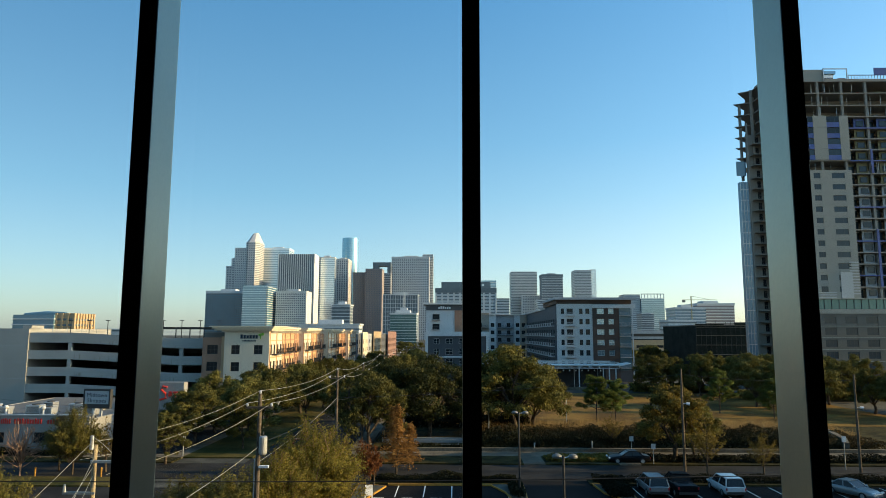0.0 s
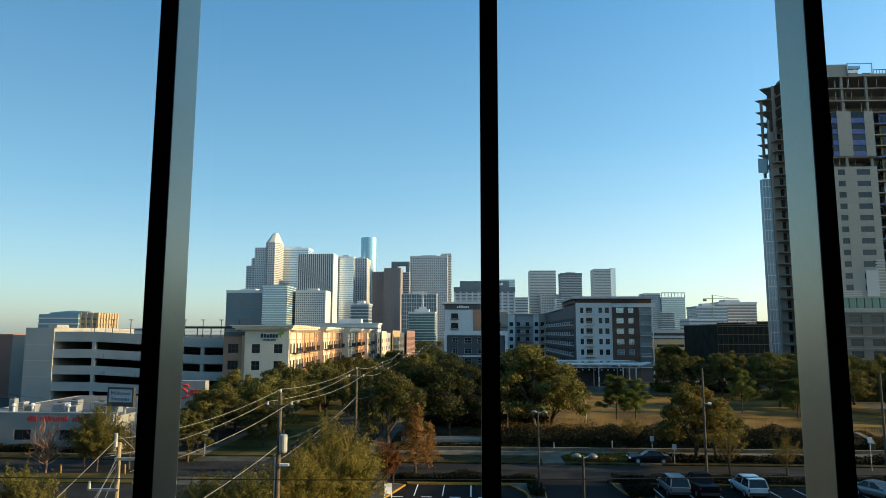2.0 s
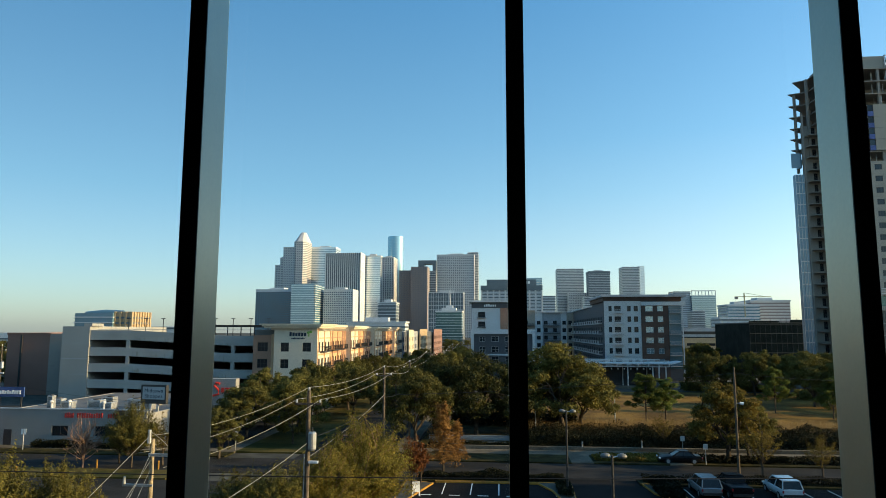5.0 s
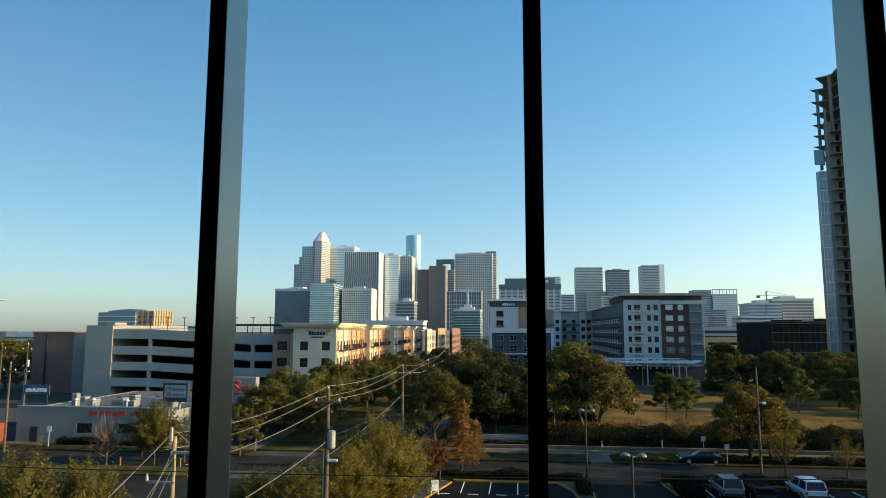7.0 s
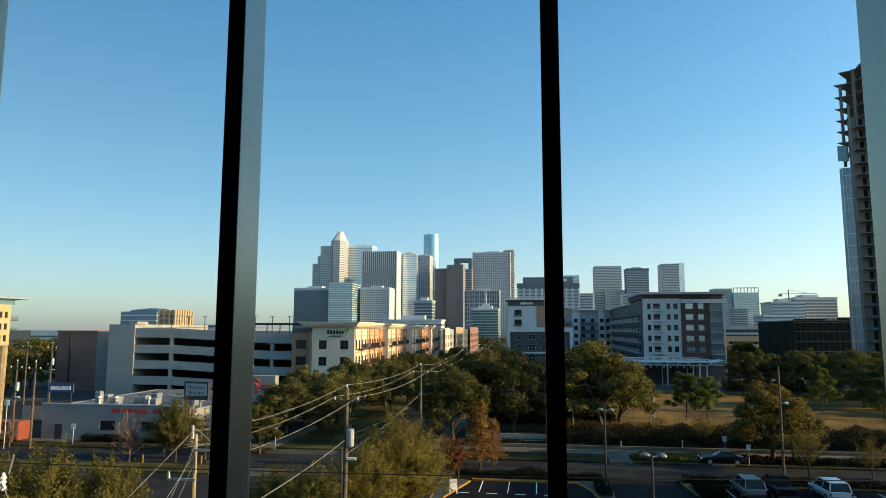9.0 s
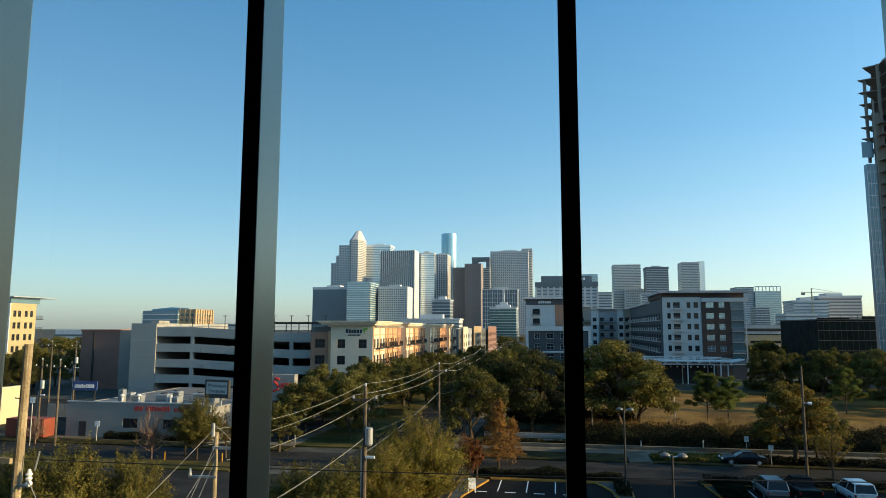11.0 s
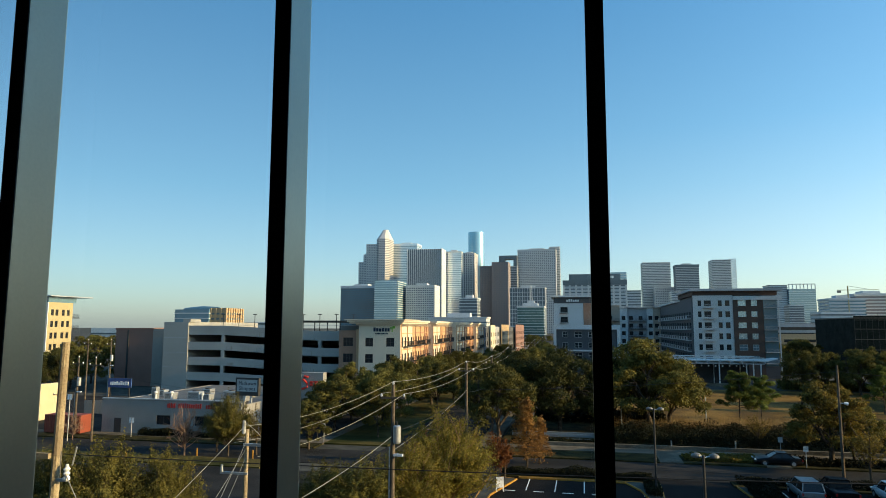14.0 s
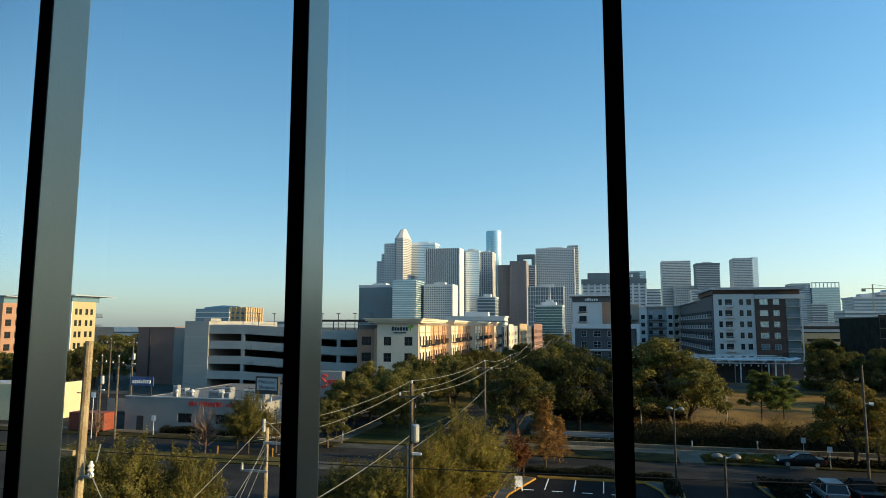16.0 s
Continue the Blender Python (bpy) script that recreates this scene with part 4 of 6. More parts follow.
    part("cladding_batten", boxes(*[(103.4, 105.9, Y0 - 0.46, Y0 - 0.36, 25.4 + k * 0.75, 25.7 + k * 0.75) for k in range(12)], *[(95, 99.6, Y0 - 0.46, Y0 - 0.36, 24.5 + k * 0.6, 24.75 + k * 0.6) for k in range(3)]), SIGNG, t)
    # upper panels: pale strips, blue boards round the window bands
    for i in (19, 20, 21, 22):
        z, hh = LV[i] + 0.1, LV[i + 1] - LV[i]
        part("panel", boxes((96.6, 100.2, Y0 - 0.35, Y0 - 0.1, z, z + hh - 0.03), (103.6, 106.0, Y0 - 0.35, Y0 - 0.1, z, z + hh - 0.03)), PANELW, t)
        part("sheathing", boxes((100.2, 103.6, Y0 - 0.3, Y0 - 0.1, z, z + hh * 0.42), (95.2, 96.6, Y0 - 0.3, Y0 - 0.1, z, z + hh * 0.42)), BLUEW, t, "blue sheathing board")
        add_window(t, m, 8.6, z + hh * 0.43, 3.4, hh * 0.52, METALD, GLASSD if i > 20 else GLASST, bars=2, rail=False)
        add_window(t, m, 3.6, z + hh * 0.43, 1.4, hh * 0.52, METALD, GLASSD if i > 20 else GLASST, bars=0, rail=False)
    # recessed bays, each with a dark opening and a framed window
    for i in range(7, 23):
        z, hh = LV[i], LV[i + 1] - LV[i]
        for x in (106.2, 112.4, 118.8, 125.2):
            board = OLIVEB if 16 < i < 22 else (BLUEW if i >= 22 else GREYM)
            part("infill", boxes((x + 2.1, x + 5.0, Y0 + 1.2, Y0 + 1.4, z + 0.02, z + hh - 0.3), (x, x + 2.1, Y0 + 2.6, Y0 + 2.8, z + 0.02, z + hh - 0.3)), board, t)
            add_window(t, side('S', (x, Y0 + 1.02, 0)), 2.7, z + 0.7, 1.9, 1.5, METALD, GLASST, 1, False, 0)
            add_window(t, side('S', (x, Y0 + 2.4, 0)), 0.2, z + 0.1, 1.8, 2.3, METALD, GLASST if i < 17 else GLASST, 1, False, 0)
        part("slab_edge", boxes((106.0, 131.2, Y0 - 0.08, Y0, z - 0.27, z + 0.05)), BLUEW if i in (9, 12, 15, 19, 22) else RAWC, t)
    part("blue_strip", boxes((111.4, 112.0, Y0 - 0.2, Y0, LV[18], LV[20]), (111.4, 112.0, Y0 - 0.2, Y0, LV[8], LV[13]), (124.3, 124.8, Y0 - 0.2, Y0, LV[10], LV[21])), BLUEW, t)
    # glazed west corner
    part("corner_glass", boxes((79.0, 81.3, 181.0, 181.3, 1, 56.8), (79.0, 79.3, 181.3, 182.6, 1, 56.8), (78.6, 81.2, 181.8, 182.1, 58.8, 62.8), (80.7, 81.2, 182.1, 184, 58.8, 62.8)), GLASSB, t, "blue curtain glass")
    for i in range(0, 18):
        part("transom", boxes((78.94, 81.3, 180.92, 181.0, LV[i] - 0.08, LV[i] + 0.08)), METAL, t)
    for x in (78.94, 79.7, 80.5, 81.22):
        part("fin", boxes((x, x + 0.09, 180.9, 180.99, 1, 56.8)), METAL, t)
    part("concrete_fin", boxes((81.34, 81.62, 180.6, 181.2, 0, LV[23])), RAWC, t)
    # wall behind the slabs of the west part, with dark openings and short balconies
    wm = side('S', (81.3, Y0 + 6.4, 0))
    facade(t, wm, 10.2, 0, LV[22], [(2.6, 1.0), (4.3, 0.9), (6.4, 1.8), (8.6, 1.2)], [(LV[i] + 0.4, 2.0) for i in range(0, 22)], RAWC, METALD, rail=False)
    for i in range(1, 22):
        part("balcony_slab", shared(("bal_slab",), lambda: boxes((0, 6.4, 0, 2.6, -0.2, 0)), RAWC), None, t).location = (82.3, Y0 + 3.9, LV[i])
    # podium
    pm = side('S', (87.0, 172.0, 0))
    facade(t, pm, 50, 0, 20.3, [(2.2 + i * 5.3, 3.0) for i in range(9)], [(z, 1.75) for z in (5.9, 8.9, 11.9, 14.9, 17.8)], PODIUM, METALD, bars=2, rail=False, glass=GLASST)
    part("podium_line", boxes(*[(87, 137, 171.93, 172.0, z - 0.14, z) for z in (5.3, 8.3, 11.3, 14.3, 17.2)]), PANELW, t)
    part("podium_core", boxes((87.4, 136.6, 172.4, 200, 0, 20)), RAWC, t)
    part("podium_glass", boxes((87, 137, 172.8, 173.1, 21.5, 24.0)), GLASSG, t, "dark glazed floor over the podium")
    part("glass_mullion", boxes(*[(87.5 + k * 1.9, 87.62 + k * 1.9, 172.7, 172.8, 21.5, 24.0) for k in range(26)]), METALD, t)
    part("podium_cap", boxes((86.8, 137.2, 171.7, 175, 20.3, 21.4), (86.8, 137.2, 172.2, 175, 24.0, 24.3)), PANELW, t)
    part("blue_base", boxes((87, 137, 171.6, 171.9, 3.6, 5.0)), BLUEW, t, "blue sheathing along the base")


tower()

net = thing("netted_building", (0, 0, 0), "block under construction wrapped in dark green building net", "building")
part("netting", boxes((93.2, 118, 260, 300, 0, 18.2)), DARKNET, net)
part("top_slab", boxes((93.0, 118, 259.8, 300, 18.2, 18.6)), PODIUM, net)
for k in range(14):
    part("scaffold_pole", shared(("net_pole",), lambda: boxes((0, 0.1, 259.7, 259.82, 0, 19.6)), METALD), None, net).location = (93.3 + k * 1.9, 0, (k * 7 % 5) * 0.35 - 0.6)
for z in (3.6, 7.2, 10.8, 14.4, 17.6):
    part("scaffold_rail", boxes((93.2, 118, 259.6, 259.7, z, z + 0.22)), PODIUM, net)
part("edge_board", boxes((93.0, 104, 259.5, 259.68, 18.6, 19.1), (108, 114, 259.5, 259.68, 18.6, 19.6)), DARKNET, net)
lowtan = plain_block("low_building", 104.5, 133, 400, 430, 11.0, TAN, "low tan brick building beyond the trees")
part("band", boxes((108, 124, 399.75, 399.84, 7.0, 8.5)), GLASSD, lowtan, "dark window band")
grey_low = plain_block("low_building", 117, 146, 450, 480, 17.0, GREYM, "low grey building with rows of windows")
for r in range(4):
    part("window_band", boxes((118, 145, 449.75, 449.84, 3 + r * 3.5, 4.8 + r * 3.5)), GLASSD, grey_low)


# ---- skyline ----
def banded(bm, x0, x1, y0, y1, z0, z1, step, share, proud=0.5):
    z = z0 + step * (1 - share)
    while z + step * share <= z1 + 0.01:
        bm_box(bm, x0 - proud, x1 + proud, y0 - proud, y1 + proud, z, z + step * share)
        z += step


def finned(bm, x0, x1, y0, y1, z0, z1, step, share, proud=0.7, sides=True):
    n = int((x1 - x0) / step)
    for i in range(n + 1):
        x = x0 + (x1 - x0) * i / n
        bm_box(bm, x - step * share / 2, x + step * share / 2, y0 - proud, y0, z0, z1)
    if sides:
        n = int((y1 - y0) / step)
        for i in range(n + 1):
            y = y0 + (y1 - y0) * i / n
            bm_box(bm, x1, x1 + proud, y - step * share / 2, y + step * share / 2, z0, z1)
            bm_box(bm, x0 - proud, x0, y - step * share / 2, y + step * share / 2, z0, z1)


def skyscraper(label, x0, x1, y0, depth, h, body, bands=None, fins=None, cap=None, group="downtown towers"):
    s = thing("skyscraper", (0, 0, 0), label, "skyscraper", group)
    part("body", boxes((x0, x1, y0, y0 + depth, 0, h)), body, s)
    if bands:
        mat, step, share = bands
        bm = bmesh.new()
        banded(bm, x0, x1, y0, y0 + depth, 0, h, step, share)
        tagged(part("floor_bands", bm, mat, s), kind="stuff")
    if fins:
        mat, step, share = fins
        bm = bmesh.new()
        finned(bm, x0, x1, y0, y0 + depth, 0, h, step, share)
        tagged(part("fins", bm, mat, s), kind="stuff")
    if cap:
        mat, ch = cap
        part("crown", boxes((x0 - 1, x1 + 1, y0 - 1, y0 + depth + 1, h, h + ch)), mat, s)
        part("plant_room", boxes((x0 + (x1 - x0) * 0.3, x0 + (x1 - x0) * 0.7, y0 + depth * 0.3, y0 + depth * 0.7, h + ch, h + ch + 4)), STONEG, s)
    return s


# stepped granite tower with an eight-sided top
st = thing("skyscraper", (0, 0, 0), "tall stepped pink-grey granite tower with a pointed eight-sided top", "skyscraper", "downtown towers")


def octo(x0, x1, y0, y1, cut):
    return [(x0 + cut, y0), (x1 - cut, y0), (x1, y0 + cut), (x1, y1 - cut), (x1 - cut, y1), (x0 + cut, y1), (x0, y1 - cut), (x0, y0 + cut)]


for x0, x1, y0, y1, h in ((-464, -434, 1450, 1500, 216), (-489, -461, 1456, 1500, 203), (-497, -486, 1460, 1500, 181), (-510, -495, 1464, 1500, 162.5)):
    bm = bmesh.new()
    bm_prism(bm, octo(x0, x1, y0, y1, 8 if x0 > -470 else 2), 0, h)
    part("shaft", bm, DARKT, st)
    bm = bmesh.new()
    z = 2.0
    while z < h:
        bm_prism(bm, octo(x0 - 0.5, x1 + 0.5, y0 - 0.5, y1 + 0.5, 8 if x0 > -470 else 2), z, z + 2.2)
        z += 4.0
    finned(bm, x0 + (8 if x0 > -470 else 2), x1 - (8 if x0 > -470 else 2), y0 + 0.2, y1 - 8, 0, h, 4.0, 0.45, 0.8, False)
    tagged(part("granite_grid", bm, STONEP, st), kind="stuff")
bm = bmesh.new()
base = [bm.verts.new((x, y, 216)) for x, y in octo(-464, -434, 1450, 1500, 9)]
tip = [bm.verts.new((x, y, 239.2)) for x, y in octo(-453.5, -443, 1470, 1482, 3)]
for i in range(8):
    bm.faces.new((base[i], base[(i + 1) % 8], tip[(i + 1) % 8], tip[i]))
bm.faces.new(tip)
part("pointed_roof", bm, STONEP, st)

skyscraper("pale glass tower with a white top edge", -440, -380, 1505, 45, 206, GLASSC, (GLASSL, 4, 0.4), None, (GLASSC, 4))
skyscraper("dark tower with close white upright ribs", -361.6, -289, 1350, 44, 177, DARKT, None, (STONEW, 4.2, 0.38))
wall_e = thing("skyscraper", (0, 0, 0), "plain pale stone end wall of the ribbed tower", "skyscraper", "downtown towers")
part("end_wall", boxes((-288.2, -287.4, 1349, 1395, 0, 178)), STONEW, wall_e)
skyscraper("bright mirror glass tower with thin floor lines", -291, -256, 1404, 18, 175, GLASSC, (GLASSL, 4, 0.3), None, (WHITE, 2))
skyscraper("pink-brown tower with upright ribs and dark windows", -266, -236.5, 1460, 50, 178, DARKT, (STONEP, 4, 0.3), (STONEP, 4.6, 0.5), (STONEP, 2))
cy = thing("skyscraper", (0, 0, 0), "round blue glass tower that catches the sun", "skyscraper", "downtown towers")
bm = bmesh.new()
bm_tube(bm, [(-257, 1620, 0), (-257, 1620, 248)], 20, 40)
cyo = part("body", bm, material("blue_tower_glass", (0.30, 0.48, 0.58), rough=0.22, metal=0.7, bump=0, vary=0.08, coarse=0.02), cy)
bm = bmesh.new()
for k in range(60):
    bm_tube(bm, [(-257, 1620, 3 + k * 4.0), (-257, 1620, 3.7 + k * 4.0)], 20.15, 40)
tagged(part("floor_lines", bm, GLASSL, cy), kind="stuff")
skyscraper("brown granite twin tower, the lower one", -217.6, -190, 1420, 40, 146, STONEB, (DARKT, 4, 0.3), (STONEB, 3.4, 0.5))
skyscraper("brown granite twin tower, the taller one", -188.3, -157, 1400, 40, 152, STONEB, (DARKT, 4, 0.3), (STONEB, 3.4, 0.5))
tw = thing("skyscraper", (0, 0, 0), "smooth brown granite end of the twin tower", "skyscraper", "downtown towers")
part("end_wall", boxes((-156.4, -153.6, 1399, 1441, 0, 152.3)), STONEB, tw)
ho = thing("skyscraper", (0, 0, 0), "dark tower with a square opening through its top", "skyscraper", "downtown towers")
part("body", boxes((-186, -145.6, 1500, 1530, 0, 152), (-186, -172.4, 1500, 1530, 152, 176.3), (-153, -145.6, 1500, 1530, 152, 176.3), (-172.4, -153, 1500, 1530, 168.2, 176.3)), DARKT, ho)
bm = bmesh.new(); banded(bm, -186, -145.6, 1500, 1530, 0, 152, 4, 0.3)
tagged(part("floor_bands", bm, STONEG, ho), kind="stuff")
skyscraper("wide grey tower with a fine grid of windows", -147.3, -60.6, 1550, 50, 192, DARKT, (STONEG, 4, 0.5), (STONEG, 4.4, 0.45), (STONEG, 3))
skyscraper("narrow grey slab joined to the wide tower", -78, -52.6, 1604, 40, 207, STONEG, (DARKT, 4, 0.35))
skyscraper("black and white ribbed office slab", -134.5, -69.5, 1250, 40, 87, DARKT, (STONEG, 8, 0.12), (STONEW, 4.4, 0.16), (STONEG, 1.5))
skyscraper("low blue-green glass office block", -96.7, -57.7, 1000, 40, 44, GLASSG, (STONEG, 4, 0.15), None, (STONEW, 2.2))
mast = thing("radio_mast", (-77, 1015, 46.2), "white lattice antenna mast on a roof drum", "mast")
part("plant_room", boxes((-12, 10, -4, 12, 0, 4.5), (-6, 5, -2, 8, 4.5, 8)), STONEG, mast)
for dx, dy in ((-1.2, -1.2), (1.2, -1.2), (-1.2, 1.2), (1.2, 1.2)):
    part("mast_leg", tube([(dx, dy, 8), (dx * 0.4, dy * 0.4, 32)], 0.35, 6), STONEW, mast)
part("mast_brace", boxes(*[(-1.2 + k * 0.12, 1.2 - k * 0.12, -1.2, -0.9, 10 + k * 4, 10.4 + k * 4) for k in range(6)]), STONEW, mast)
part("antenna_ring", boxes((-6, 6, -0.6, 0.6, 27, 28), (-6, -5.5, -0.6, 0.6, 25, 31), (5.5, 6, -0.6, 0.6, 25, 31)), STONEW, mast)
skyscraper("dark low office block below the ribbed towers", -150, -128, 810, 25, 49, DARKT, (STONEG, 4, 0.25), None, (STONEG, 1.5))
skyscraper("low white office block behind the apartment house", -150, -92, 640, 25, 23, STONEW, (DARKT, 4, 0.4), None, (STONEG, 1.5))
skyscraper("dark blue glass office block with a pale flat top", -451.8, -383.5, 1200, 55, 87, DARKT, (GLASSB, 4, 0.35), (GLASSB, 4.0, 0.2), (STONEG, 5))
skyscraper("light blue glass tower with white floor lines", -369.3, -327.6, 1150, 62, 98, GLASSL, (STONEW, 4, 0.22))
skyscraper("darker rounded end of the light blue glass tower", -326.9, -326.0, 1151, 60, 97, GLASSB, (STONEW, 4, 0.18))
skyscraper("white concrete office block with rows of dark windows", -319.4, -267.2, 1186, 42, 88, DARKT, (STONEW, 4, 0.5), (STONEW, 3.4, 0.3), (STONEW, 3))
we = thing("skyscraper", (0, 0, 0), "pale concrete end wall of the office block", "skyscraper", "downtown towers")
part("end_wall", boxes((-266.4, -265.4, 1185, 1229, 0, 90.5)), STONEW, we)
res = skyscraper("grey apartment tower with deep balconies and a dark top", -19.4, 43.3, 700, 30, 58, STONEG, (DARKT, 3.4, 0.3), (STONEW, 6.0, 0.3), (DARKT, 5.0))
part("top_floor", boxes((-14, 38, 702, 728, 63, 69.5)), DARKT, res)
bars(res, pose(0, 702, 0), 20, 65, 12, 3.0, 4, SIGNW)
skyscraper("white tower with thin dark floor lines", 145.2, 211, 1700, 50, 174, STONEW, (DARKT, 4, 0.35))
skyscraper("wide white lower office block", 168.5, 244, 1650, 40, 110, STONEW, (DARKT, 4, 0.4), (STONEW, 4, 0.4))
skyscraper("dark grey tower with a stepped top", 210.7, 260.7, 1600, 45, 152, DARKT, (STONEG, 4, 0.3), None, (DARKT, 6))
skyscraper("grey tower with a bright reflection on one side", 307.8, 350, 1700, 50, 178, STONEG, (DARKT, 4, 0.35))
# Added pale strip standing in for the sun's reflection on this side
skyscraper("slim side of the grey tower, coloured bright for its reflection", 350.4, 363.3, 1704, 46, 180, GLASSC, (STONEG, 4, 0.15))
skyscraper("hazy grey concrete hospital block", 331.6, 363, 1306, 40, 92, STONEG, (DARKT, 4, 0.25))
ho2 = skyscraper("pale blue glass tower with an open frame on top", 363.5, 408, 1300, 40, 84, GLASSL, (STONEG, 4, 0.2))
for k in range(8):
    part("crown_post", boxes((363.6 + k * 6.2, 364.8 + k * 6.2, 1300, 1301, 84, 93)), STONEG, ho2)
part("crown_beam", boxes((363.5, 408, 1299.5, 1301.5, 92, 93.4)), STONEG, ho2)
skyscraper("brown brick hospital block", 337.6, 388, 930, 60, 56, STONEB, (STONEP, 4, 0.4), None, (STONEG, 2))
skyscraper("grey office block with glass bands", 297, 337, 900, 40, 49, STONEG, (GLASSB, 4, 0.4), None, (STONEG, 2))
skyscraper("low pale office block under the towers", 268, 330, 700, 40, 22, STONEW, (DARKT, 4, 0.4))
lb = skyscraper("rounded blue glass office block beyond the garage", -268, -243, 400, 25, 26, GLASSB, (STONEG, 3.4, 0.2), None, None, group="")
part("curved_roof", tube([(-268.3, 412, 25.4), (-255, 412, 26.6), (-242.7, 412, 26.0)], 2.0, 12), GLASSB, lb)
lb2 = skyscraper("tan end of the glass office block", -242.6, -231.7, 402, 22, 27, TAN, (DARKT, 3.4, 0.35), (TAN, 3, 0.4), group="")
skyscraper("low white office block near the horizon", -340, -305, 410, 20, 13.5, STONEW, (DARKT, 3.4, 0.3), group="")
skyscraper("low white block beyond the garage", -205, -188, 380, 20, 17.5, WHITE, (DARKT, 3.4, 0.3), group="")

skyscraper("small grey tower beyond the apartments", 59, 82, 1000, 25, 68, STONEG, (DARKT, 4, 0.4))
skyscraper("pale blue tower behind the balcony tower", 44.5, 69, 1100, 25, 103, GLASSL, (STONEW, 4, 0.25))
skyscraper("dark grey block under the white tower", 149.5, 180, 1200, 30, 77, DARKT, (STONEG, 4, 0.4))
skyscraper("dark grey block before the glass tower", 335, 357, 1200, 30, 52, DARKT, (STONEG, 4, 0.3))
skyscraper("low grey office block near the crane", 223, 252, 700, 30, 30, STONEG, (DARKT, 4, 0.4))
skyscraper("low pale office block near the crane", 193, 214, 600, 30, 22, STONEW, (DARKT, 4, 0.4))

crane = thing("tower_crane", (318.5, 900, 0), "pale tower crane with a long jib", "crane")
part("mast", boxes((-0.6, 0.6, -0.6, 0.6, 0, 66)), YELLOWST, crane)
part("jib", boxes((-12, 34, -0.4, 0.4, 60.6, 61.3)), YELLOWST, crane)
part("counterweight", boxes((-12, -8, -1, 1, 57.5, 60.4)), RAWC, crane)
part("tie", tube([(0, 0, 66), (24, 0, 61.6)], 0.2, 5), METALD, crane)


# a block added out of view, east of the car park, to shade it
east = plain_block("office_block", 96, 130, 34, 66.5, 28.0, GARAGE, "plain pale block out of view, added to shade the car park", reveals=4)


# ---- trees and shrubs ----
def cards(name, centers, size, mat, rng, flat=0.0, aspect=0.6, droop=0.0, normals=None, loose=0.55):
    """Many small leaf blades, each two bent triangles, at the given places; they face along the normals, more or less loosely."""
    c = np.asarray(centers)
    n = len(c)
    a = rng.normal(size=(n, 3))
    if normals is not None:
        w = normals + rng.normal(size=(n, 3)) * loose
        w /= np.linalg.norm(w, axis=1)[:, None] + 1e-9
        a = np.cross(w, a)
        a /= np.linalg.norm(a, axis=1)[:, None] + 1e-9
        b = np.cross(w, a)
    else:
        a[:, 2] = a[:, 2] * (1 - flat) - droop
        a /= np.linalg.norm(a, axis=1)[:, None]
        b = np.cross(a, rng.normal(size=(n, 3)))
        b /= np.linalg.norm(b, axis=1)[:, None] + 1e-9
    s = (size * (0.55 + 0.9 * rng.random(n)))[:, None]
    nn = np.cross(a, b)
    v = np.stack([c - a * s, c + b * s * aspect + nn * s * 0.2, c + a * s, c - b * s * aspect + nn * s * 0.2], 1).reshape(-1, 3)
    i = np.arange(n) * 4
    f = np.concatenate([np.stack([i, i + 1, i + 2], 1), np.stack([i, i + 2, i + 3], 1)])
    me = bpy.data.meshes.new(name)
    me.from_pydata(v.tolist(), [], f.tolist())
    me.materials.append(mat)
    return me


def limb(bm, p0, p1, r0, r1, rng, bend=0.15, sides=6, steps=4):
    p0, p1 = np.array(p0, float), np.array(p1, float)
    L = np.linalg.norm(p1 - p0)
    off = rng.normal(size=3) * L * bend
    pts = [tuple(p0 + (p1 - p0) * k / steps + off * math.sin(math.pi * k / steps)) for k in range(steps + 1)]
    bm_tube(bm, pts, [r0 + (r1 - r0) * k / steps for k in range(steps + 1)], sides)
    return pts


